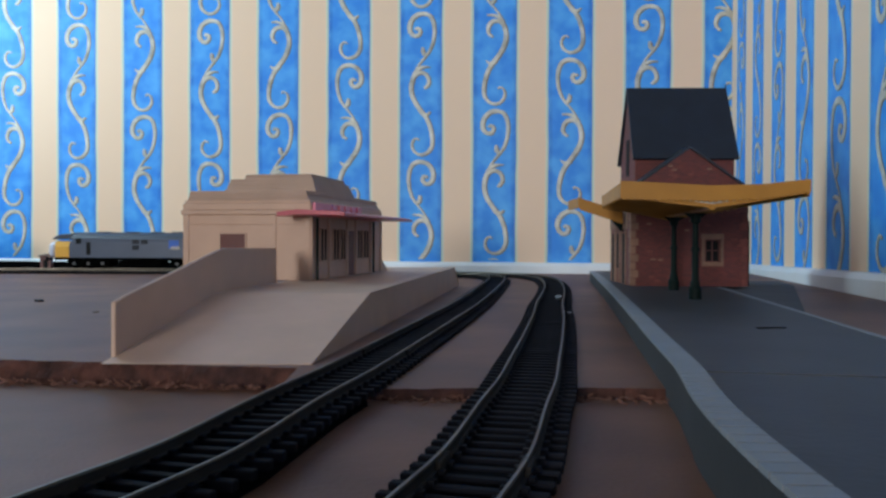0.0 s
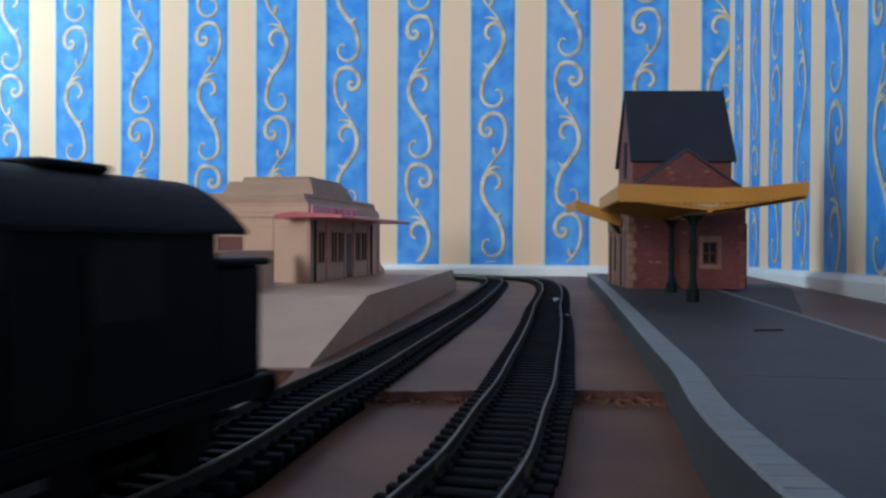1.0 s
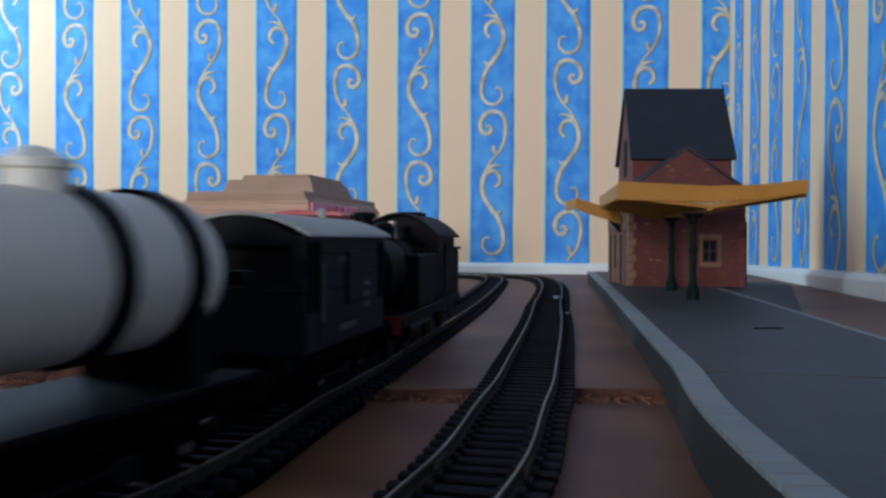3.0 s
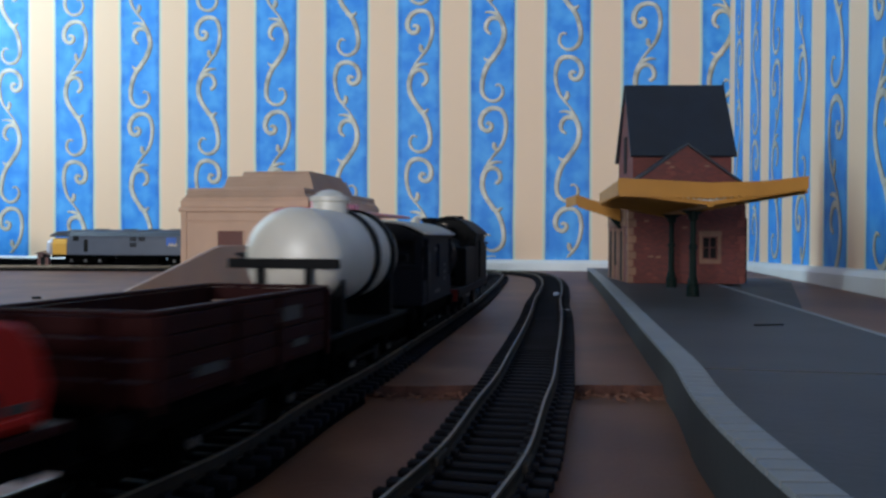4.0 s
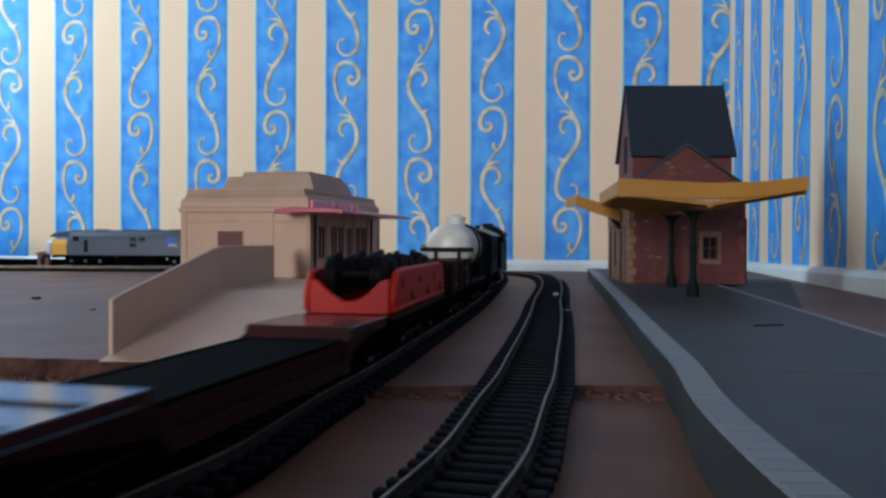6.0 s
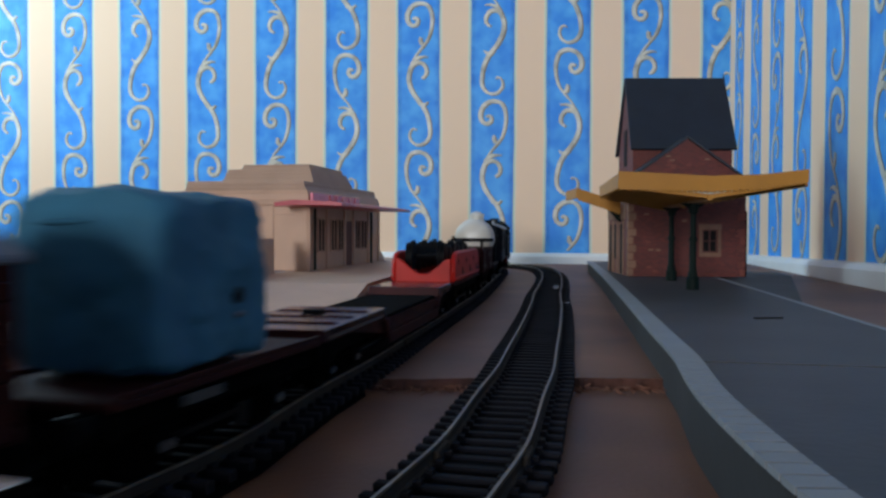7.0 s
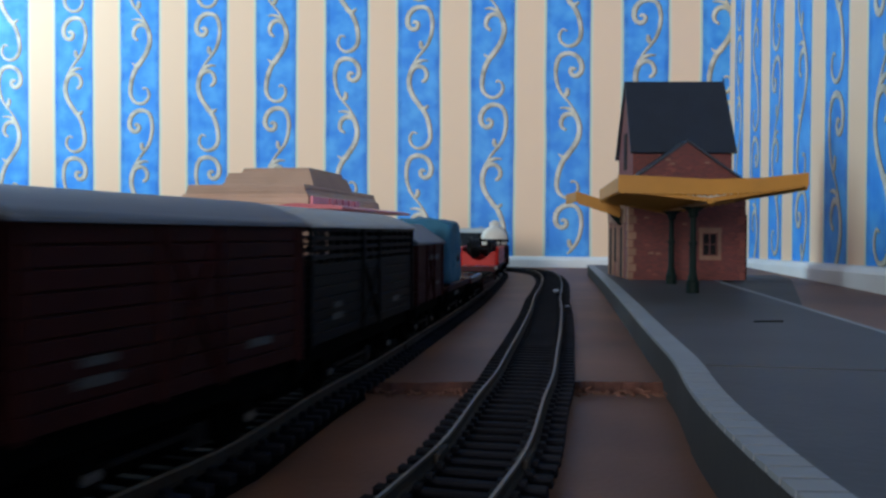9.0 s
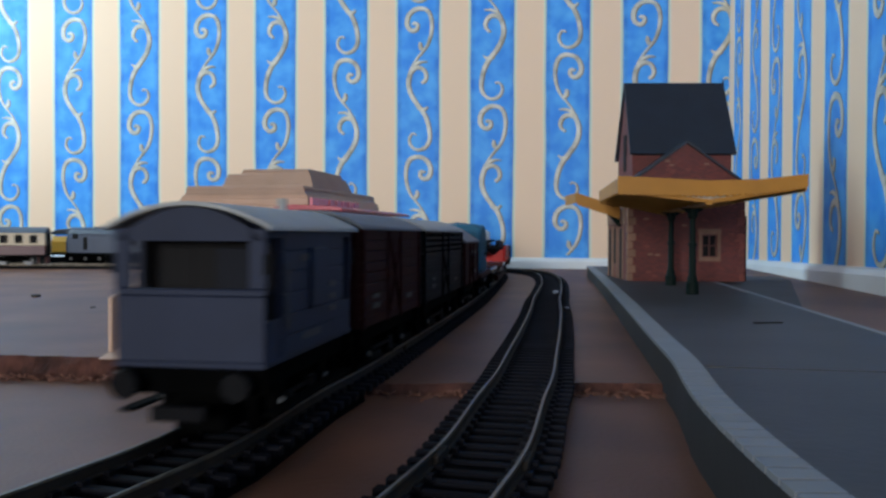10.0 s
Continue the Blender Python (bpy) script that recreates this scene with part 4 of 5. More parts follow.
    for y in (505, 597):
        x = XV + SK * (y - Y0)
        post = part("post", tube((x, y, R_TOP), (x, y, 63.2), 2, n=14, rings=[(0, 3.8), (0.13, 3.8), (0.15, 3.0), (0.2, 2.9), (0.22, 2.2), (0.55, 2.0), (0.56, 2.6), (0.6, 2.6), (0.61, 1.9), (0.88, 1.8), (0.9, 2.9), (1, 2.9)]), M["green"], c, "dark green turned post", True)
        for s in (-1, 1):
            bm = prism([(x + s * 1.6, 56), (x + s * 1.6, 58), (x + s * 3, 60.5), (x + s * 6, 62.6), (x + s * 8, 63.2), (x + s * 6, 63.4), (x + s * 1.6, 63.4)], "y", y - 0.8, y + 0.8)
            part("bracket", bm, M["green"], post)
    return c


canopy()


def side_canopy():
    """Small yellow canopy on the house's track side, sloping down to the wall."""
    c = thing("side_canopy", "yellow plastic side canopy sloping to the house wall", "canopy")
    out, inn, y0, y1 = 107.0, 141.0, 674.0, 730.0
    part("roof_slope", prism([(out, 78.0), (out, 79.4), (inn, 68.4), (inn, 67.0)], "y", y0 + 1.5, y1, bevel=0.2), M["yellow"], c)
    teeth = [(out + (inn - out) * i / 24, 71.6 - 11.0 * i / 24 - (1.0 if i % 2 else 0)) for i in range(25)]
    part("end_fascia", prism([(out, 80.5), *teeth, (inn, 69.6)], "y", y0, y0 + 1.4), M["yellow"], c, "yellow serrated fascia board")
    part("side_fascia", box(out - 1.4, out - 0.05, y0, y1, 72.5, 80.5, 0.2), M["yellow"], c)
    part("wall_bracket", prism([(inn - 12, 68), (inn, 54), (inn + 2, 54), (inn + 2, 66)], "y", y0 + 6, y0 + 8), M["green"], c)
    return c


side_canopy()


# ---- small things about the layout ----
def flat_piece(name, poly, z0, z1, mat, label, cat):
    ob = link(name, prism(poly, "z", z0, z1), M[mat])
    return tagged(ob, label, cat)


# thin dark grey wedge along the platform's back edge
flat_piece("dark_wedge", [(187, 440), (288, 700), (304, 770), (240, 770), (216, 650), (190, 470)], 9.55, 10.3, "dark_flat", "dark grey flat wedge behind the platform", "card")
flat_piece("paper_scrap", [(84.5, 640), (89, 650), (92, 668), (89, 672), (86, 660)], 2.4, 3.2, "litter", "crumpled white paper scrap between the rails", "scrap")
flat_piece("foil_scrap", [(70, 520), (78, 519.4), (78.2, 524), (71, 524)], 2.2, 2.6, "litter", "thin pale scrap lying across the sleepers", "scrap")
flat_piece("wire_offcut", [(125, 338), (131, 339.5), (137, 340), (137.2, 341.4), (131, 340.8), (124.8, 339.6)], R_TOP - 0.3, R_TOP + 0.4, "black", "thin black wire offcut on the platform", "wire")
flat_piece("black_clip", [(-301, 620), (-297, 618), (-294, 620), (-296, 623), (-300, 624)], 0.05, 1.6, "black", "small black plastic clip on the board", "clip")
flat_piece("black_pin", [(-221, 531), (-220, 530), (-218.6, 534), (-219.4, 534.5)], 0.05, 0.6, "black", "tiny black pin on the board", "pin")


# ---- vehicles: each in its own space, forward along +y, rail top at z = 0 ----
def disc(x0, x1, y, z, r, n=20, bm=None):
    return tube((x0, y, z), (x1, y, z), r, n=n, bm=bm)


def running_gear(v, L, wheelbase, half=13.0, z_top=15.0, mat="chassis", wheels=(), r=6.0):
    """Solebars, headstocks, axleguards, wheels, buffers and couplings of a wagon L long over its headstocks."""
    for s in (-1, 1):
        part("solebar", box(s * half - 1.0, s * half + 1.0, -L / 2 + 1.6, L / 2 - 1.6, z_top - 4.5, z_top, 0.3), M[mat], v)
        part("headstock", box(-16, 16, s * L / 2 - 1.6 if s > 0 else -L / 2, s * L / 2 if s > 0 else -L / 2 + 1.6, z_top - 5, z_top + 0.2, 0.3), M[mat], v)
    for y in wheels or (-wheelbase / 2, wheelbase / 2):
        w = part("wheelset", tube((-8, y, r), (8, y, r), 1.0, n=8), M["chassis"], v)
        for s in (-1, 1):
            bm = disc(s * 7.4, s * 9.6, y, r, r - 0.3)
            disc(s * 7.2, s * 7.8, y, r, r + 0.5, bm=bm)
            part("wheel", bm, M["chassis"], w, "", True)
            part("axle_cap", tube((s * 13.1, y, r), (s * 13.9, y, r), 0.9, n=10), M["axle"], w, "bright axle end")
            bm = prism([(y - 5.5, z_top - 4), (y - 3, r + 2.5), (y - 2, r - 2.5), (y + 2, r - 2.5), (y + 3, r + 2.5), (y + 5.5, z_top - 4)], "x", s * 11.3, s * 12.4)
            part("axleguard", bm, M[mat], v)
            part("axlebox", box(s * 12.0 - 1.2, s * 12.0 + 1.2, y - 2.2, y + 2.2, r - 2.2, r + 2.0, 0.4), M[mat], v)
            part("leaf_spring", prism([(y - 9, r + 5.5), (y - 4, r + 3.2), (y, r + 2.4), (y + 4, r + 3.2), (y + 9, r + 5.5), (y + 4, r + 4.6), (y, r + 4.2), (y - 4, r + 4.6)], "x", s * 12.0 - 0.8, s * 12.0 + 1.2), M[mat], v)
    for e in (-1, 1):
        for s in (-1, 1):
            part("buffer", tube((s * 11.5, e * L / 2, z_top - 2.6), (s * 11.5, e * (L / 2 + 5), z_top - 2.6), 1.6, n=12, rings=[(0, 1.9), (0.5, 1.7), (0.52, 1.0), (0.86, 1.0), (0.88, 3.0), (1, 2.8)]), M["black"], v, "", True)
        bm = box(-2.2, 2.2, min(e * (L / 2 - 4), e * (L / 2 + 5)), max(e * (L / 2 - 4), e * (L / 2 + 5)), 5.6, 7.0, 0.2)
        box(-5.5, 5.5, min(e * (L / 2 + 4), e * (L / 2 + 5.4)), max(e * (L / 2 + 4), e * (L / 2 + 5.4)), 5.6, 8.6, 0.2, bm)
        part("coupling", bm, M["black"], v)
    # added black block: fills the shade under the wagon and hides the lit board
    part("underframe_shade_block", box(-5.5, 5.5, -L / 2 + 5, L / 2 - 5, 1.2, z_top - 2.7, 0.6), M["chassis"], v)
    part("underframe", box(-half + 1, half - 1, -L / 2 + 1.6, L / 2 - 1.6, z_top - 2.6, z_top - 0.2), M["chassis"], v)
    for s in (-1, 1):
        bm = box(s * 13.3 - 0.4, s * 13.3 + 0.4, -wheelbase / 2 + 3, 6, 6.5, 7.4, 0)
        box(s * 13.3 - 0.5, s * 13.3 + 0.5, 2, 7, 4.0, 8.2, 0.2, bm)
        part("brake_lever", bm, M["black"], v)


def planks(z0, z1, n):
    h = (z1 - z0) / n
    return [(z0 + i * h, z0 + (i + 1) * h - 0.28) for i in range(n)]


def curved_roof(w, L, z0, z1, t=0.9):
    top = arch(w, z0, z1, 14)
    low = [(x, z - t) for x, z in reversed(top)]
    return prism(top + low, "y", -L / 2, L / 2, bevel=0.15)


def bars(v, rows):
    """Unreadable white lettering on the side: short bars (y, z, length, height)."""
    for s in (-1, 1):
        for y, z, l, h in rows:
            part("lettering_bar", box(s * 16.2 - 0.12, s * 16.2 + 0.12, y - l / 2, y + l / 2, z, z + h), M["lettering"], v, "worn white lettering bar")


def boarded_side(v, L, z0, z1, n, mat, half=16.0, gaps=()):
    for s in (-1, 1):
        for a, b in planks(z0, z1, n):
            part("plank", box(s * (half - 0.5) - 0.5, s * (half - 0.5) + 0.5, -L / 2, L / 2, a, b, 0.12), M[mat], v)


def van(name, label, L, mat, roof_mat, group, kind="van"):
    v = thing(name, label, "wagon", group)
    z0, z1 = 15.2, 43.5
    running_gear(v, L, L * 0.56)
    ridge = kind == "salt"
    if kind == "salt":
        z1 = 38.0
    lo = z1 - 9 if kind == "cattle" else z1
    part("core", box(-15.2, 15.2, -L / 2 + 0.8, L / 2 - 0.8, z0, lo - 0.1 if kind == "cattle" else z1, 0), M[mat], v)
    boarded_side(v, L - 1.6, z0, lo, 9 if kind != "cattle" else 7, mat)
    if kind == "cattle":
        # open upper part: three rails and the cant rail on posts, daylight between them
        for s in (-1, 1):
            for k in range(14):
                y = -L / 2 + 4 + k * (L - 9.5) / 13
                part("slat_post", box(s * 15.2 - 0.5, s * 15.2 + 0.3, y, y + 1.5, lo, z1 - 1.2, 0.1), M[mat], v)
            for zz in (lo + 0.9, lo + 3.2, lo + 5.5):
                part("rail", box(s * 15.5 - 0.5, s * 15.5 + 0.5, -L / 2 + 1, L / 2 - 1, zz, zz + 1.1, 0.1), M[mat], v)
            part("cant_rail", box(s * 15.5 - 0.5, s * 15.5 + 0.5, -L / 2 + 1, L / 2 - 1, z1 - 1.2, z1, 0.1), M[mat], v)
    for e in (-1, 1):
        ye = e * (L / 2 - 0.4)
        for a, b in planks(z0, z1, 9):
            part("end_plank", box(-15, 15, ye - 0.4, ye + 0.4, a, b, 0.1), M[mat], v)
        for x in (-15.2, -5.5, 4.0, 13.7):
            part("end_post", box(x, x + 1.5, min(ye, ye + e * 1.0), max(ye, ye + e * 1.0), z0, z1 - 0.5, 0.2), M[mat], v)
    for s in (-1, 1):
        for y in (-L / 2 + 1, -9.5, 8, L / 2 - 2.5):
            part("side_post", box(s * 16.2 - 0.45, s * 16.2 + 0.45, y, y + 1.5, z0 - 0.5, z1 - 0.2, 0.15), M[mat], v)
        bm = bmesh.new()
        for (y0_, za), (y1_, zb) in (((-8, z0 + 1), (8, lo - 1)), ((8, z0 + 1), (-8, lo - 1))):
            p = [Vector((s * 16.3, y0_, za)), Vector((s * 16.3, y1_, zb))]
            tube(p[0], p[1], 0.5, n=6, bm=bm)
        part("door_brace", bm, M[mat], v)
    if kind == "salt":
        prof = [(-17, z1 - 0.6), (-17, z1 + 0.5), (-6, z1 + 7.8), (6, z1 + 7.8), (17, z1 + 0.5), (17, z1 - 0.6)]
        part("roof", prism(prof, "y", -L / 2 - 0.8, L / 2 + 0.8, bevel=0.3), M[roof_mat], v, "slate grey hipped roof")
        bars(v, [(6, 31, 26, 2.2), (16, 20.5, 9, 1.4)])
    else:
        part("end_fill", prism(arch(31, z1 - 0.2, z1 + 4.2, 12), "y", -L / 2 + 0.6, L / 2 - 0.6), M[mat], v)
        part("roof", curved_roof(34, L + 1, z1 + 0.5, z1 + 5.4), M[roof_mat], v, "weathered pale curved roof", True)
        bars(v, [(-L * 0.3, 20, 9, 1.6), (-L * 0.3, 23, 7, 1.4), (L * 0.27, 20, 9, 1.6)])
    return v


def brake_van(name, label, L, mat, roof_mat, group):
    """Veranda at both ends, cabin between, curved roof with a stovepipe."""
    v = thing(name, label, "wagon", group)
    running_gear(v, L, L * 0.5)
    z0, z1 = 15.2, 43.0
    part("floor", box(-15.8, 15.8, -L / 2, L / 2, z0, z0 + 1.2, 0.2), M[mat], v)
    ve = 9.5                                   # veranda depth
    c0, c1 = -L / 2 + ve, L / 2 - ve
    # cabin walls
    for s in (-1, 1):
        part("cabin_side", box(s * 15 - 0.6, s * 15 + 0.6, c0, c1, z0 + 1.2, z1, 0.1), M[mat], v)
        for a, b in planks(z0 + 1.2, z1, 6):
            part("plank", box(s * 15.9 - 0.3, s * 15.9 + 0.3, c0, c1, a, b, 0.1), M[mat], v)
        part("ducket", box(s * 16.6 - 0.7, s * 16.6 + 0.7, -6, 6, z0 + 10, z1 - 4, 0.4), M[mat], v, "projecting side lookout")
    for y in (c0, c1):
        e = -1 if y < 0 else 1
        # bulkhead takes a near-black colour that stands in for the veranda's shade
        part("bulkhead", box(-14.4, 14.4, y - 0.5, y + 0.5, z0 + 1.2, z1, 0.1), M["dark"], v, "inner bulkhead coloured dark for veranda shade")
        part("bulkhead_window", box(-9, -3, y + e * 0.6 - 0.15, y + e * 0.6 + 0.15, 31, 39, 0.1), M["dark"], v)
        part("bulkhead_door", box(2, 9, y + e * 0.6 - 0.15, y + e * 0.6 + 0.15, z0 + 1.4, 39, 0.1), M["brake_brown"], v)
        # veranda end: boarded dado, corner posts, top beam
        ye = e * (L / 2 - 0.7)
        part("end_panel", box(-15.6, 15.6, ye - 0.5, ye + 0.5, z0 + 1.2, 29.5, 0.2), M[mat], v)
        part("hand_rail", box(-15.8, 15.8, ye - 0.8, ye + 0.8, 29.5, 31.0, 0.3), M[mat], v)
        for x in (-15.9, 12.3):
            part("corner_post", box(x, x + 3.6, ye - 0.7, ye + 0.7, 31.0, z1, 0.3), M[mat], v)
        part("end_arch", prism(arch(31.8, z1 - 2.5, z1 + 4.3, 12), "y", ye - 0.7, ye + 0.7), M[mat], v)
        for s in (-1, 1):
            ya, yb = sorted((e * (L / 2 - 1.5), e * (L / 2 - ve)))
            part("veranda_side", box(s * 15.4 - 0.4, s * 15.4 + 0.4, ya, yb - 0.05, z0 + 1.2, 24.5, 0.1), M[mat], v)
            part("lamp_iron", box(s * 16.0 - 0.4, s * 16.0 + 0.4, e * (L / 2 + 0.2) - 0.5, e * (L / 2 + 0.2) + 0.5, 34, 38, 0.2), M["black"], v, "small black lamp bracket")
    for s in (-1, 1):
        part("step_board", box(s * 15.5 - 1.6, s * 15.5 + 1.6, -L / 2 + 4, L / 2 - 4, 5.2, 6.0, 0.2), M["chassis"], v)
        part("vertical_rail", tube((s * 16.4, c0 + 2, 22), (s * 16.4, c0 + 2, 36), 0.35, n=6), M["steel"], v)
        part("cant_rail", box(s * 15.5 - 0.6, s * 15.5 + 0.6, -L / 2 + 1.4, L / 2 - 1.4, z1 - 1.8, z1, 0.1), M[mat], v)
    part("end_fill", prism(arch(30.5, z1 - 0.1, z1 + 4.1, 12), "y", c0 + 0.6, c1 - 0.6), M[mat], v)
    part("roof", curved_roof(35, L + 3, z1 + 0.4, z1 + 5.4), M[roof_mat], v, "pale weathered curved roof", True)
    part("stove_pipe", tube((6, 5, z1 + 4), (6, 5, z1 + 7.5), 1.2, n=12), M[roof_mat], v)
    bars(v, [(-L * 0.12, 36, 8, 1.6), (L * 0.2, 26, 6, 1.4), (L * 0.2, 23, 6, 1.4), (L * 0.2, 29, 6, 1.4), (-4, 18.5, 14, 1.6)])
    return v


def tank_wagon():
    L = 86
    v = thing("tank_wagon", "cream-white tank wagon with black bands", "wagon", "goods train")
    running_gear(v, L, 40)
    R, zc = 14.0, 36.0
    rings = [(0.0, 3.0), (0.012, 7.5), (0.03, 11.0), (0.055, 12.6), (0.085, R - 0.3), (0.11, R), (0.89, R), (0.915, R - 0.3), (0.945, 12.6), (0.97, 11.0), (0.988, 7.5), (1, 3.0)]
    barrel = part("barrel", tube((0, -37, zc), (0, 37, zc), R, n=40, rings=rings), M["tankwhite"], v, "cream-white riveted barrel", True)
    for y in (4, 23):
        part("band", tube((0, y - 2.2, zc), (0, y + 2.2, zc), R + 0.9, n=40), M["black"], barrel, "black tank strap", True)
    part("filler_dome", tube((0, 0, zc + R - 1.5), (0, 0, zc + R + 6.2), 5, n=20, rings=[(0, 5.6), (0.5, 5.4), (0.55, 6.0), (0.72, 6.0), (0.78, 4.6), (0.92, 3.2), (1, 1.4)]), M["tankwhite"], v, "round filler dome", True)
    part("valve", box(-6, -3, 7, 10, zc + R - 2.4, zc + R + 2.6, 0.5), M["tankwhite"], v)
    for y in (-26, 26):
        bm = prism([(-13, 16), (-13, 29), (-12.2, 31.5), (-8.5, 26.5), (0, 23.6), (8.5, 26.5), (12.2, 31.5), (13, 29), (13, 16)], "y", y - 1.5, y + 1.5)
        part("saddle", bm, M["black"], v)
    part("frame", box(-14.5, 14.5, -L / 2 + 0.4, L / 2 - 0.4, 14.9, 16.2, 0.2), M["black"], v)
    for e in (-1, 1):
        ye = e * (37.8)
        part("end_beam", box(-15.5, 15.5, ye - 0.8, ye + 0.8, 33.4, 36.0, 0.2), M["black"], v, "black end stay")
        for x in (-7.5, 6.0):
            part("end_stay", box(x, x + 1.8, ye - 0.7, ye + 0.7, 16.2, 33.4, 0.2), M["black"], v)
    bm = bmesh.new()
    tube((-15.5, -32.5, 37), (-15.5, 32.5, 37), 0.4, n=6, bm=bm)
    part("side_rail", bm, M["black"], v)
    part("ladder_rail", tube((-15.5, -32.5, 37), (-10, -32.5, 35), 0.4, n=6), M["black"], v)
    for s in (-1, 1):
        part("side_mark", box(s * 12.0 - 0.5, s * 12.0 + 0.5, -3, 3, 39, 42, 0.2), M["pink"], v, "small red marking")
    return v


def open_wagon():
    L = 76
    v = thing("open_wagon", "empty maroon plank-sided open wagon", "wagon", "goods train")
    running_gear(v, L, 42)
    part("floor", box(-15.5, 15.5, -L / 2 + 0.5, L / 2 - 0.5, 15.0, 16.0, 0.1), M["maroon"], v)
    boarded_side(v, L - 1, 16.0, 29.5, 4, "maroon")
    for s in (-1, 1):
        part("inner_lining", box(s * 14.7 - 0.3, s * 14.7 + 0.3, -L / 2 + 1.5, L / 2 - 1.5, 16, 29.3, 0), M["maroon"], v)
        part("capping", box(s * 15.3 - 0.9, s * 15.3 + 0.9, -L / 2 + 0.4, L / 2 - 0.4, 29.4, 30.2, 0.2), M["maroon"], v)
        for y in (-L / 2 + 1, -10, 8.5, L / 2 - 2.5):
            part("side_post", box(s * 16.2 - 0.5, s * 16.2 + 0.5, y, y + 1.5, 14, 29.4, 0.15), M["maroon"], v)
    for e in (-1, 1):
        ye = e * (L / 2 - 0.5)
        for a, b in planks(16.0, 29.5, 4):
            part("end_plank", box(-15, 15, ye - 0.5, ye + 0.5, a, b, 0.1), M["maroon"], v)
        part("end_capping", box(-14.4, 14.4, ye - 0.7, ye + 0.7, 29.4, 30.2, 0.2), M["maroon"], v)
        for x in (-9, 7.5):
            part("end_post", box(x, x + 1.6, min(ye, ye + e * 1.2), max(ye, ye + e * 1.2), 14, 29.4, 0.2), M["maroon"], v)
    bars(v, [(-20, 18, 10, 1.8), (14, 24, 12, 3.0), (20, 18, 8, 1.6)])
    return v


def red_wagon():
    """Flat wagon with a red open tub whose ends sweep up, carrying black wheels on axles."""
    L = 108
    v = thing("red_wagon", "bright red open tub wagon loaded with black wheelsets", "wagon", "goods train")
    running_gear(v, L, 56)
    part("deck", box(-16, 16, -L / 2, L / 2, 14.8, 16.2, 0.2), M["maroon"], v, "dark maroon deck")
    hl = L / 2 - 3
    side = [(-hl + 1.5, 16.3), (-hl, 22), (-hl + 1.5, 27), (-hl + 5, 30.4), (-hl + 10, 31.4), (hl - 10, 31.4), (hl - 5, 30.6), (hl - 1.5, 27), (hl, 22), (hl - 1.5, 16.3)]
    for s in (-1, 1):
        part("tub_side", prism(side, "x", s * 15.8, s * 13.4, bevel=0.9), M["red"], v, "red moulded tub side")
        for i in range(6):
            y = -hl + 12 + i * (2 * hl - 24) / 5
            zz = 21.0 if i % 2 else 26.0
            part("slot", tube((s * 15.5, y, zz), (s * 15.95, y, zz), 1.9 if i % 2 else 1.5, n=12), M["dark"], v, "round hole in the side")
            if i % 2:
                part("worn_patch", box(s * 15.9 - 0.12, s * 15.9 + 0.12, y + 3, y + 8, 19.2, 20.4), M["lettering"], v, "worn pale patch")
        part("lower_rib", box(s * 16.0 - 0.5, s * 16.0 + 0.5, -hl + 3, hl - 3, 17.5, 18.8, 0.2), M["red"], v)
    end = [(-13.6, 16.3), (-13.6, 28.0), (-11, 27.5), (-6, 23.0), (-2, 20.6), (2, 20.6), (6, 23.0), (11, 27.5), (13.6, 28.0), (13.6, 16.3)]
    for e in (-1, 1):
        ya, yb = sorted((e * hl, e * (hl - 2.5)))
        part("tub_end", prism(end, "y", ya, yb, bevel=0.4), M["red"], v, "red tub end with a swept dip")
    part("tub_floor", box(-13.5, 13.5, -hl + 2.5, hl - 2.5, 16.3, 17.4), M["red"], v)
    for i in range(6):
        y = -hl + 11 + i * (2 * hl - 22) / 5
        r = 7.9 if i % 2 == 0 else 7.1
        a = part("load_axle", tube((-10, y, 21 + r), (10, y, 21 + r), 1.1, n=8), M["black"], v, "black axle of the load")
        for s in (-1, 1):
            part("load_wheel", tube((s * 6.2, y, 21 + r), (s * 9.8, y, 21 + r), r, n=22, rings=[(0, r), (0.35, r), (0.4, r - 0.9), (1, r - 1.2)]), M["black"], a, "", True)
    return v


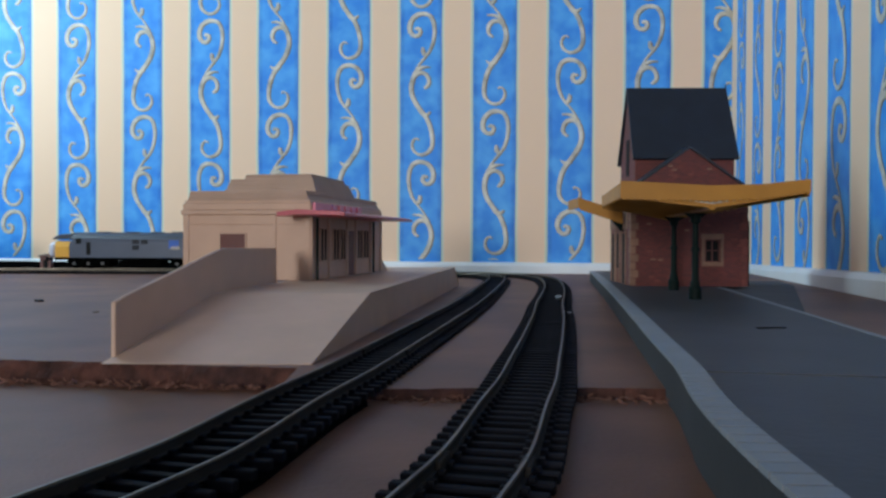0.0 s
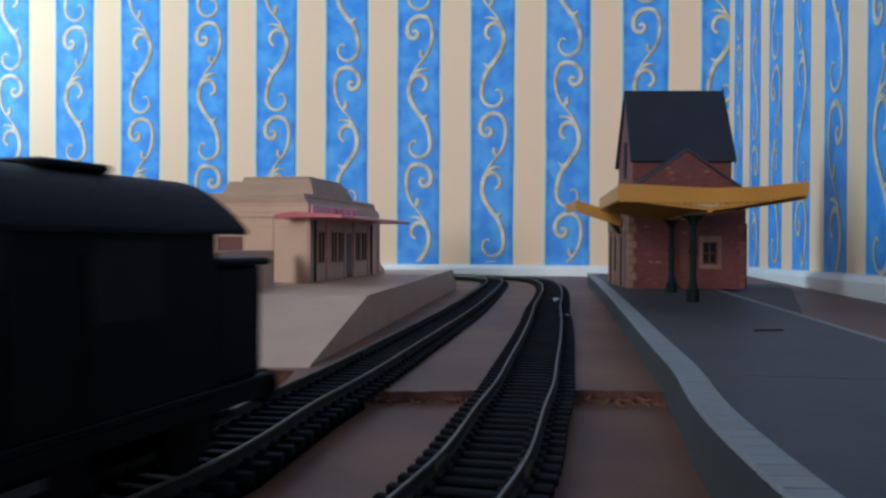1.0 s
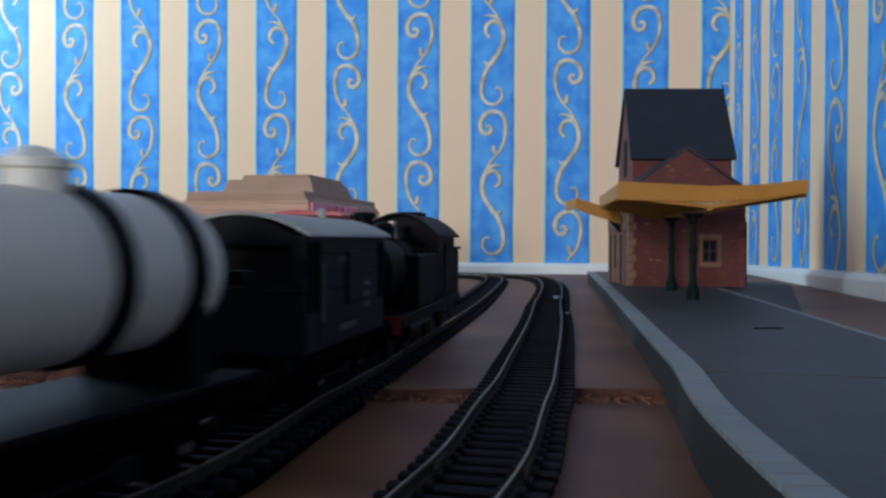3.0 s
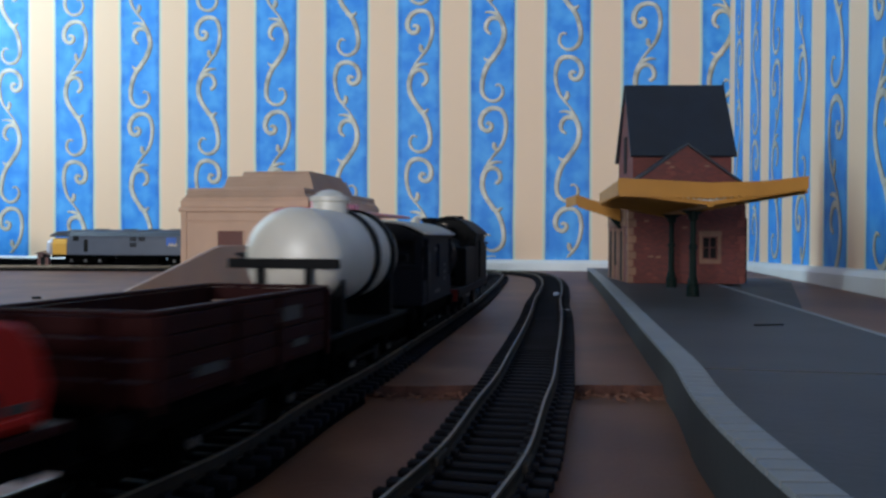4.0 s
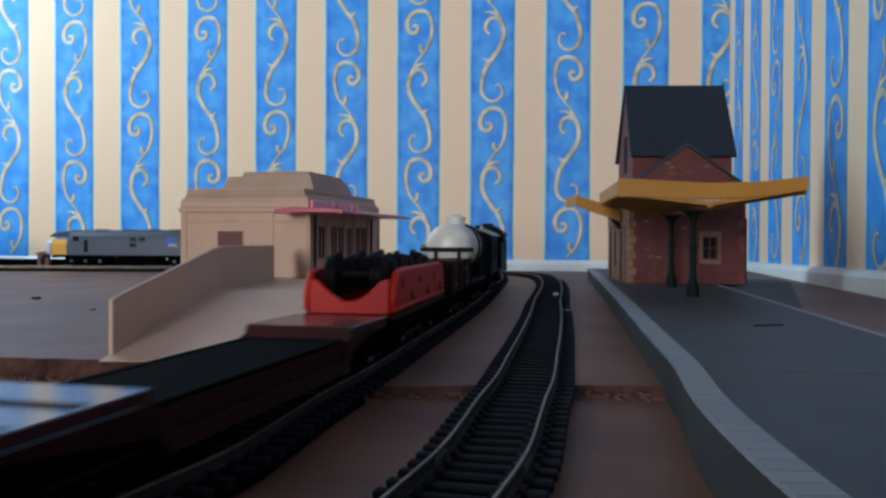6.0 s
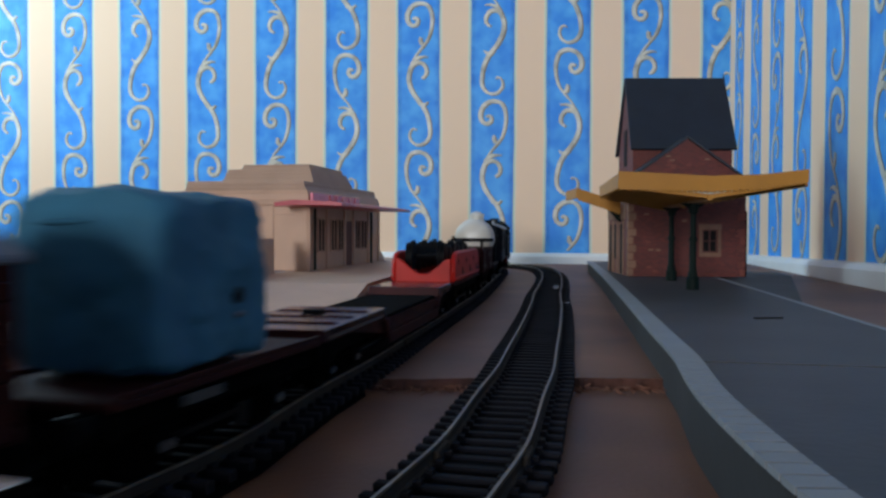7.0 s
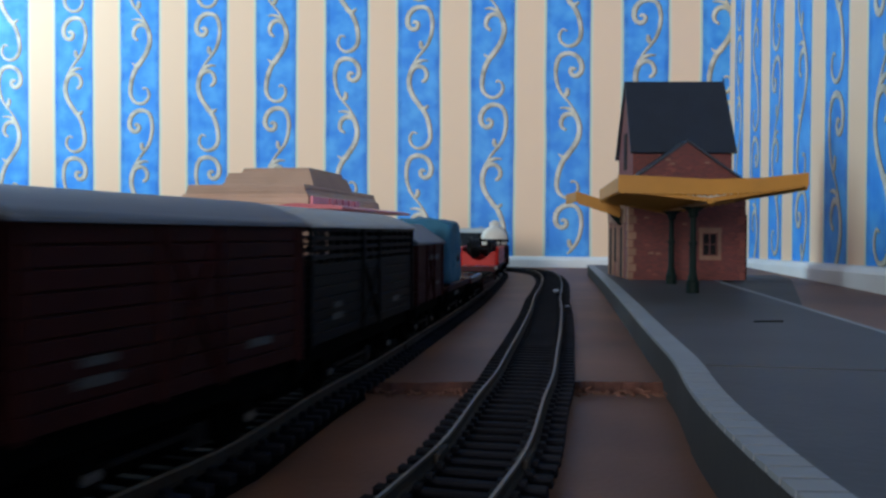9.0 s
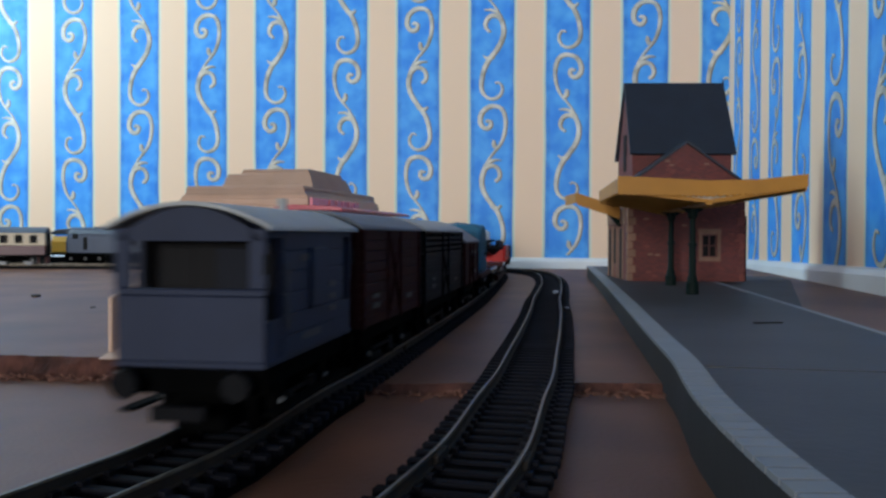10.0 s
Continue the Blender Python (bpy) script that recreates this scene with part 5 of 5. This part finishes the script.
def well_wagon():
    """Low centre deck between raised ends."""
    L = 192
    v = thing("well_wagon", "empty dark maroon well wagon with raised ends", "wagon", "goods train")
    running_gear(v, L, 120, wheels=(-82, -58, 66, 86), r=5.2, z_top=14.0)
    H = L / 2
    prof = [(-H, 13.8), (-H, 17.2), (-H + 62, 17.2), (-H + 65, 9.0), (H - 36, 9.0), (H - 33, 17.2), (H, 17.2), (H, 13.8), (H - 35, 13.4), (H - 38, 6.6), (-H + 68, 6.6), (-H + 64, 13.4)]
    part("deck", prism(prof, "x", -15.6, 15.6, bevel=0.25), M["maroon_gloss"], v, "glossy dark maroon stepped deck")
    for s in (-1, 1):
        part("side_girder", prism([(-H + 60, 13.2), (-H + 67, 5.4), (H - 38, 5.4), (H - 32, 13.2), (H - 34, 14.4), (H - 40, 8.6), (-H + 69, 8.6), (-H + 62, 14.4)], "x", s * 15.7, s * 16.4), M["maroon"], v)
        for i in range(8):
            y = -H + 74 + i * 10.5
            part("lashing_ring", tube((s * 15.0, y, 9.0), (s * 15.0, y, 10.0), 0.9, n=8), M["black"], v)
    for y in (-H + 14, -H + 30, -H + 46):
        part("deck_rib", box(-14, 14, y, y + 1.2, 17.2, 17.7, 0.1), M["maroon_gloss"], v)
    part("deck_bolt", box(-3, 3, -H + 36, -H + 40, 17.2, 18.6, 0.3), M["black"], v)
    for s in (-1, 1):
        part("white_line", box(s * 15.9 - 0.1, s * 15.9 + 0.1, -H + 4, -H + 58, 14.6, 15.3), M["lettering"], v, "thin pale line along the frame")
    return v


def blue_wagon():
    L = 76
    v = thing("flat_wagon", "maroon flat wagon under a blue load", "wagon", "goods train")
    running_gear(v, L, 42)
    part("deck", box(-16, 16, -L / 2, L / 2, 14.8, 16.4, 0.3), M["maroon"], v)
    for s in (-1, 1):
        part("edge_strip", box(s * 15.6 - 0.4, s * 15.6 + 0.4, -L / 2 + 1, L / 2 - 1, 16.4, 17.4, 0.1), M["maroon"], v)
        bm = box(s * 16.3 - 0.2, s * 16.3 + 0.2, -20, -8, 12.5, 14.2)
        part("lettering_bar", bm, M["lettering"], v, "worn white lettering bar")
    return v


def blue_load():
    """A hand-pressed blue block, uneven, with rounded edges."""
    bm = bmesh.new()
    bmesh.ops.create_cube(bm, size=1.0)
    bmesh.ops.subdivide_edges(bm, edges=bm.edges[:], cuts=22, use_grid_fill=True)
    for vtx in bm.verts:
        c = vtx.co * 2
        p = Vector([math.copysign(1 - (1 - abs(a)) ** 1.0, a) for a in c])
        n6 = (abs(p.x) ** 13 + abs(p.y) ** 13 + abs(p.z) ** 13) ** (1 / 13)
        p = p / max(n6, 1e-6) * max(abs(p.x), abs(p.y), abs(p.z))
        q = Vector((p.x * 14.9, p.y * 19.3, p.z * 15.0 + (1.6 * (1 - p.x ** 2) if p.z > 0.9 else 0)))
        d = noise.noise(q * 0.13) * 1.3 + noise.noise(Vector((q.x * 0.25, q.y * 0.25, q.z * 0.6))) * 0.7 + noise.noise(q * 1.1) * 0.22
        vtx.co = (q + p.normalized() * d) * MM
    ob = link("wagon_load", bm, M["blue"], None, "", True)
    low = min(w.co.z for w in ob.data.vertices)
    for w in ob.data.vertices:
        w.co.z -= low
    tagged(ob, "blue hand-pressed putty covered load on the flat wagon", "load")
    part("hole", tube((14.2, 7, 13), (15.4, 7, 13), 1.5, n=12, rings=[(0, 1.7), (0.7, 1.6), (1, 1.0)]), M["dark"], ob, "small dark hole pressed into the side", True)
    part("pale_smear", box(14.6, 15.3, 5.4, 8.4, 8.8, 10.0, 0.35), M["roofdark"], ob, "pale smear below the hole")
    part("seam_ridge", tube((-9, -19.6, 26.5), (3, -19.9, 26.9), 0.5, n=8, rings=[(0, 0.2), (0.2, 0.5), (0.8, 0.5), (1, 0.2)]), M["blue"], ob, "", True)
    return ob


def steam_loco():
    """Black side-tank engine that runs bunker first: the cab leads, the chimney trails."""
    v = thing("steam_locomotive", "black side-tank steam engine running cab first", "locomotive", "goods train")
    F = 70.0
    part("footplate", box(-16.5, 16.5, -F, F, 14.5, 16.0, 0.3), M["black"], v)
    for s in (-1, 1):
        part("valance", box(s * 16 - 0.4, s * 16 + 0.4, -F + 2, F - 2, 11.8, 14.5, 0.1), M["black"], v)
        part("side_tank", box(min(s * 9, s * 16), max(s * 9, s * 16), -38, 4, 16, 36.5, 0.8), M["black"], v)
    # bunker and cab at the leading end
    part("bunker", box(-16, 16, 52, F - 2.5, 16, 37.4, 0.8), M["black"], v)
    part("bunker_lip", box(-16.8, 16.8, 51.9, F, 37.4, 38.8, 0.5), M["black"], v)
    part("cab_side", box(-16, -15, 4.2, 51.8, 16, 45, 0.2), M["black"], v)
    part("cab_side", box(15, 16, 4.2, 51.8, 16, 45, 0.2), M["black"], v)
    for y in (4.2, 50.8):
        part("cab_end", prism([(-15, 16), (-15, 45)] + arch(30, 44.5, 52.0, 12)[1:-1] + [(15, 45), (15, 16)], "y", y, y + 1.0), M["black"], v)
    for x in (-8, 8):
        part("spectacle", tube((x, 4.3, 43), (x, 3.7, 43), 3.2, n=18), M["dark"], v, "round cab lookout window")
        part("spectacle_rim", tube((x, 4.25, 43), (x, 3.9, 43), 3.9, n=18), M["black"], v)
    for s in (-1, 1):
        part("cab_opening", box(s * 16.05 - 0.1, s * 16.05 + 0.1, 20, 36, 30, 42), M["dark"], v)
        part("handrail", tube((s * 16.8, 18.5, 18), (s * 16.8, 18.5, 40), 0.4, n=6), M["black"], v)
    part("cab_roof", curved_roof(34.5, 62, 44.0, 53.4, 1.0), M["black"], v, "", True).location = (0, 29 * MM, 0)
    part("roof_vent", box(-5, 5, 22, 38, 53.0, 54.4, 0.4), M["black"], v)
    # boiler, smokebox, chimney, dome, safety valve
    part("boiler", tube((0, -46, 31), (0, 4, 31), 11.6, n=32), M["black"], v, "", True)
    part("smokebox", tube((0, -67, 31), (0, -46, 31), 12.4, n=32, rings=[(0, 9), (0.02, 12.2), (0.06, 12.4), (1, 12.4)]), M["black"], v, "", True)
    part("smokebox_door", tube((0, -69.2, 31), (0, -67, 31), 10, n=28, rings=[(0, 3), (0.4, 8), (1, 10)]), M["black"], v, "", True)
    for y in (-32, -18, -4):
        part("boiler_band", tube((0, y - 0.4, 31), (0, y + 0.4, 31), 11.9, n=32), M["black"], v, "", True)
    part("chimney", tube((0, -59, 41), (0, -59, 51.5), 3, n=22, rings=[(0, 5.2), (0.12, 3.9), (0.3, 3.2), (0.8, 3.4), (0.82, 4.4), (0.92, 4.5), (1, 3.8)]), M["black"], v, "tall flared black chimney", True)
    part("dome", tube((0, -28, 41), (0, -28, 49), 4, n=22, rings=[(0, 5.4), (0.25, 4.4), (0.7, 4.3), (0.9, 3.2), (1, 1.2)]), M["black"], v, "", True)
    part("safety_valve", tube((0, -12, 41), (0, -12, 49.5), 3, n=20, rings=[(0, 3.0), (0.3, 1.9), (0.75, 1.6), (0.85, 2.0), (1, 1.8)]), M["brass"], v, "tarnished brass safety valve bonnet", True)
    part("whistle", tube((4, 2.5, 42), (4, 2.5, 47), 0.7, n=8), M["black"], v)
    part("whistle_rod", tube((-12, -2, 46.5), (0, -2, 46.5), 0.4, n=6), M["steel"], v)
    for s in (-1, 1):
        part("tank_filler", tube((s * 12.5, -18, 36.5), (s * 12.5, -18, 38.5), 2.4, n=14), M["black"], v)
        part("step", box(s * 15 - 1.2, s * 15 + 1.2, 46, 52, 5.5, 6.4, 0.1, box(s * 14.2 - 0.3, s * 14.2 + 0.3, 46, 52, 6.4, 14)), M["black"], v)
        part("cylinder", tube((s * 13, -56, 9.5), (s * 13, -42, 9.5), 4.0, n=18), M["black"], v, "", True)
        part("coupling_rod", box(s * 11.2 - 0.4, s * 11.2 + 0.4, -30, 16, 7.2, 9.2, 0.2), M["steel"], v, "bright steel coupling rod")
    for e in (-1, 1):
        ya, yb = sorted((e * F, e * (F + 1.6)))
        part("buffer_beam", box(-16, 16, ya, yb, 10, 16, 0.2), M["beam_red"] if e < 0 else M["black"], v, "red buffer beam darkened for shade" if e < 0 else "")
        for s in (-1, 1):
            part("buffer", tube((s * 11.5, e * (F + 1.6), 12.6), (s * 11.5, e * (F + 7), 12.6), 1.6, n=12, rings=[(0, 2.1), (0.5, 1.8), (0.52, 1.0), (0.86, 1.0), (0.88, 3.2), (1, 3.0)]), M["black"], v, "", True)
        ya, yb = sorted((e * F, e * (F + 6)))
        part("coupling", box(-4.5, 4.5, ya, yb, 5.6, 7.4, 0.2), M["black"], v)
    for y, r in ((-58, 6.2), (-30, 9.4), (-6, 9.4), (18, 9.4), (52, 6.2)):
        w = part("wheelset", tube((-8, y, r), (8, y, r), 1.4, n=8), M["chassis"], v)
        for s in (-1, 1):
            part("wheel", disc(s * 7.4, s * 9.6, y, r, r, n=26), M["black"], w, "", True)
    part("frames", box(-6.5, 6.5, -F + 4, F - 4, 5, 14.5), M["chassis"], v)
    return v


TRAIN, LENGTHS = [], []


def add(v, middle, base):
    """How far a vehicle's middle lies behind the train's head, and its wheelbase, in millimetres."""
    TRAIN.append(v)
    LENGTHS.append((middle, base))


add(steam_loco(), 80, 80)
add(brake_van("brake_van", "dark grey-brown brake van with a pale roof", 72, "brake_brown", "roofgrey", "goods train"), 207, 36)
add(tank_wagon(), 311, 44)
add(open_wagon(), 403, 42)
add(red_wagon(), 509, 60)
add(well_wagon(), 669, 130)
add(blue_wagon(), 812, 42)
add(van("pitched_roof_van", "maroon van with a slate grey hipped roof", 62, "maroon", "roofdark", "goods train", "salt"), 897, 36)
add(van("cattle_van", "black slatted cattle van with a pale roof", 107, "black", "roofgrey", "goods train", "cattle"), 991, 62)
add(van("goods_van", "dark maroon planked van with grey roof", 80, "maroon", "roofdark", "goods train", "van"), 1096, 45)
add(brake_van("brake_van", "blue-grey brake van with an open veranda", 67, "grey", "roofgrey", "goods train"), 1176, 34)
LOAD = blue_load()


# ---- the standing diesel, the brown hut and the coach behind ----
def diesel():
    """Nosed diesel locomotive in two greys with yellow ends, nose along +y."""
    v = thing("diesel_locomotive", "grey diesel locomotive with a yellow nose end", "locomotive")
    H = 120.0
    side = [(-17.5, 15), (-17.5, 36), (-16.6, 41), (-13.5, 45.6), (-8, 48.6), (0, 49.6), (8, 48.6), (13.5, 45.6), (16.6, 41), (17.5, 36), (17.5, 15)]
    part("body", prism([p for p in side if p[1] <= 41.1][:3] + [(16.6, 41), (17.5, 36), (17.5, 15)], "y", -H + 26, H - 26, bevel=0.3), M["loco_grey"], v, "rail grey body side")
    part("roof", prism([(-16.7, 40.9), (-13.6, 45.7), (-8, 48.7), (0, 49.7), (8, 48.7), (13.6, 45.7), (16.7, 40.9)], "y", -H + 25, H - 25, bevel=0.3), M["loco_dark"], v, "dark grey roof")
    for e in (-1, 1):
        ya, yb = sorted((e * (H - 26), e * (H - 3)))
        nose = [(-15.5, 15), (-16.0, 30), (-14, 36.5), (-8, 39), (0, 39.6), (8, 39), (14, 36.5), (16.0, 30), (15.5, 15)]
        if e < 0:
            part("nose", prism(nose, "y", ya, yb, bevel=0.8), M["loco_grey"], v)
        else:
            part("nose", prism(nose, "y", ya, yb - 19, bevel=0.4), M["loco_grey"], v)
            part("yellow_nose", prism([(x, min(z, 38)) for x, z in nose], "y", yb - 18.9, yb + 1, bevel=0.6), M["loco_yellow"], v, "warning yellow nose end")
            # the tip is pale because the glare on the nose is coloured in
            part("nose_tip", prism([(x * 0.95, 15 + (z - 15) * 0.9) for x, z in nose], "y", yb + 1.05, yb + 11, bevel=3.0), M["nose_glare"], v, "rounded nose tip with window glare in its colour")
            part("hood", prism([(ya, 39.7), (ya, 48), (yb - 4, 46.6), (yb + 5, 42), (yb + 7, 39.7)], "x", -13.5, 13.5, bevel=0.8), M["loco_dark"], v, "dark grey hood over the nose")
        part("cab_front", prism([(-16.4, 39), (-15.0, 44.5), (-8, 48.2), (8, 48.2), (15.0, 44.5), (16.4, 39)], "y", e * (H - 26), e * (H - 31) + e * 9), M["loco_dark"], v)
        for s in (-1, 1):
            part("cab_window", box(s * 17.5 - 0.3, s * 17.5 + 0.3, e * (H - 36) - 4, e * (H - 36) + 4, 34, 41, 0.2), M["dark"], v, "dark cab side window")
            part("cab_door", box(s * 17.5 - 0.25, s * 17.5 + 0.25, e * (H - 50) - 3, e * (H - 50) + 3, 19, 36, 0.2), M["dark"], v, "dark cab door recess")
            part("buffer", tube((s * 11.5, e * (H + 4), 13), (s * 11.5, e * (H + 12), 13), 1.6, n=12, rings=[(0, 2.2), (0.5, 1.8), (0.52, 1.0), (0.86, 1.0), (0.88, 3.4), (1, 3.2)]), M["black"], v)
        bog = part("bogie", box(-13.5, 13.5, e * 72 - 30, e * 72 + 30, 4.5, 11.5, 0.6), M["chassis"], v, "black six-wheel bogie")
        for k in (-20, 0, 20):
            for s in (-1, 1):
                part("wheel", disc(s * 7.4, s * 9.8, e * 72 + k, 7, 7.0), M["chassis"], bog)
                part("axlebox", box(s * 13.8 - 1.0, s * 13.8 + 1.0, e * 72 + k - 2, e * 72 + k + 2, 5, 9, 0.4), M["steel"], bog, "pale axlebox cover")
    part("solebar", box(-17.2, 17.2, -H + 4, H - 4, 11.6, 15.0, 0.3), M["chassis"], v)
    part("fuel_tank", box(-14, 14, -30, 30, 3.5, 11.4, 1.0), M["chassis"], v)
    for s in (-1, 1):
        for y, z0, z1, w in ((4, 34, 40, 9), (-8, 34, 40, 9), (4, 26, 32, 9), (-80, 24, 38, 16)):
            g = part("grille", box(s * 17.6 - 0.3, s * 17.6 + 0.3, y - w / 2, y + w / 2, z0, z1, 0.1), M["dark"], v, "dark louvred grille")
            for k in range(3):
                zz = z0 + (k + 0.5) * (z1 - z0) / 3
                part("louvre", box(s * 17.9 - 0.2, s * 17.9 + 0.2, y - w / 2 + 0.3, y + w / 2 - 0.3, zz, zz + 0.6), M["loco_dark"], g)
        part("emblem", box(s * 17.65 - 0.2, s * 17.65 + 0.2, -56, -42, 28, 39, 0.1), M["logo_blue"], v, "blue square emblem")
        for k in range(3):
            part("emblem_chevron", prism([(-57 + k * 4, 26), (-55 + k * 4, 29.5), (-53 + k * 4, 26), (-53 + k * 4, 28), (-55 + k * 4, 32), (-57 + k * 4, 28)], "x", s * 17.8, s * 18.0), M["cream"], v, "pale chevron on the emblem")
        part("roof_line", box(s * 17.3 - 0.3, s * 17.3 + 0.3, -H + 40, H - 40, 38.6, 39.2), M["loco_dark"], v)
    for y in (-50, -20, 15, 55):
        part("roof_hatch", box(-6, 6, y - 8, y + 8, 49.2, 50.6, 0.3), M["loco_dark"], v)
    return v


def coach():
    L = 240
    v = thing("passenger_coach", "chocolate and cream passenger coach with grey roof", "coach")
    H = L / 2
    part("lower_body", box(-17, 17, -H, H, 13, 25.5, 0.3), M["choc"], v, "chocolate lower panels")
    part("upper_body", box(-16.8, 16.8, -H, H, 25.5, 41.5, 0.3), M["cream"], v, "cream upper panels")
    top = arch(35, 41.4, 49.5, 14)
    part("roof", prism(top, "y", -H - 0.5, H + 0.5, bevel=0.4), M["roofdark"], v, "dark grey rounded roof")
    for i in range(13):
        y = -H + 14 + i * (L - 28) / 12
        for s in (-1, 1):
            w = part("window", box(s * 16.85 - 0.3, s * 16.85 + 0.3, y - 4.6, y + 4.6, 28.5, 39, 0.3), M["dark"], v, "dark coach window")
            part("frame", box(s * 17.1 - 0.2, s * 17.1 + 0.2, y - 5.2, y + 5.2, 39, 39.7, 0.1), M["cream"], w)
    part("solebar", box(-15, 15, -H + 2, H - 2, 10.5, 12.9, 0.2), M["chassis"], v)
    for e in (-1, 1):
        b = part("bogie", box(-12.5, 12.5, e * (H - 38) - 20, e * (H - 38) + 20, 5, 10, 0.4), M["chassis"], v)
        for k in (-16, 16):
            for s in (-1, 1):
                part("wheel", disc(s * 7.4, s * 9.8, e * (H - 38) + k, 6.2, 6.2), M["steel"], b)
        part("gangway", box(-7, 7, e * H - 1.5, e * H + 1.5, 14, 42, 0.4), M["dark"], v)
        for s in (-1, 1):
            part("buffer", tube((s * 11.5, e * H, 13), (s * 11.5, e * (H + 4), 13), 1.4, n=10), M["black"], v)
    part("battery_box", box(-14, 14, -20, 14, 4.5, 10.4, 0.4), M["chassis"], v)
    return v


def standing_things():
    d = diesel()
    path = OUTER
    fine, run = path
    best = min(((abs(784 + 1500 * p.x / p.y - 252)), s) for p, s in zip(fine, run) if s > run[-1] * 0.7)[1]
    d.matrix_basis = place_on(path, best, 140)
    hut = thing("small_hut", "small brown wooden hut with a tilted roof", "hut", m=pose(-0.580, 1.232, 0.0, 0, 0, 12))
    part("hut_wall", box(-7.5, 7.5, -7, 7, 0, 21, 0.4), M["brown"], hut)
    part("hut_roof", prism([(-9.5, 19.5), (-9.5, 21), (9.5, 25.5), (9.5, 24)], "y", -9, 9, bevel=0.2), M["brown"], hut)
    part("hut_door", box(-3, 3, -7.5, -6.8, 0.5, 15, 0.2), M["dark"], hut)
    return d


# ---- what moves ----
def place_on(path, s, wheelbase):
    """A vehicle's pose with its middle at the running length s."""
    a, _ = along(path, s - wheelbase / 2)
    b, _ = along(path, s + wheelbase / 2)
    c = (a + b) / 2
    d = b - a
    return pose(c.x * MM, c.y * MM, RAIL_TOP * MM, 0, 0, math.degrees(math.atan2(-d.x, d.y)))


standing_things()
COACH = coach()
SPEED = 134.0
HEAD_S0 = s_at_depth(INNER, 172) - SPEED * 1.0
STEP = 0.2


# the train runs a little ahead of its even pace as its head comes past the eye
AHEAD = [(0.0, 0.0), (0.6, 2.0), (0.8, 11.0), (1.0, 11.0), (1.2, 0.0), (10.0, 0.0)]


def head_at(t):
    return HEAD_S0 + SPEED * t + float(np.interp(t, *zip(*AHEAD)))


def motions():
    for v, (mid, base) in zip(TRAIN, LENGTHS):
        rows = [(k * STEP, place_on(INNER, head_at(k * STEP) - mid, base)) for k in range(int(10 / STEP) + 1)]
        walk(v, rows)
        if v.name.startswith("flat_wagon"):
            walk(LOAD, [(t, m @ pose(0, -6 * MM, 16.4 * MM)) for t, m in rows])
    # the coach comes in on the inner line behind, against the goods train
    fine, run = INNER
    end = run[-1]
    for_px = min(((abs(784 + 1500 * p.x / p.y - 82)), s) for p, s in zip(fine, run) if s > end * 0.7)[1]
    stops = [(0, 1.0), (3, 1.0), (6, 1.0), (8.6, 1.0), (8.9, 0.97), (9.2, 0.80), (9.95, 0.0), (10, -0.06)]
    walk(COACH, [(t, place_on(INNER, for_px + 125 + 118 * f, 160) @ pose(0, 0, 0, 0, 0, 180)) for t, f in stops])


motions()
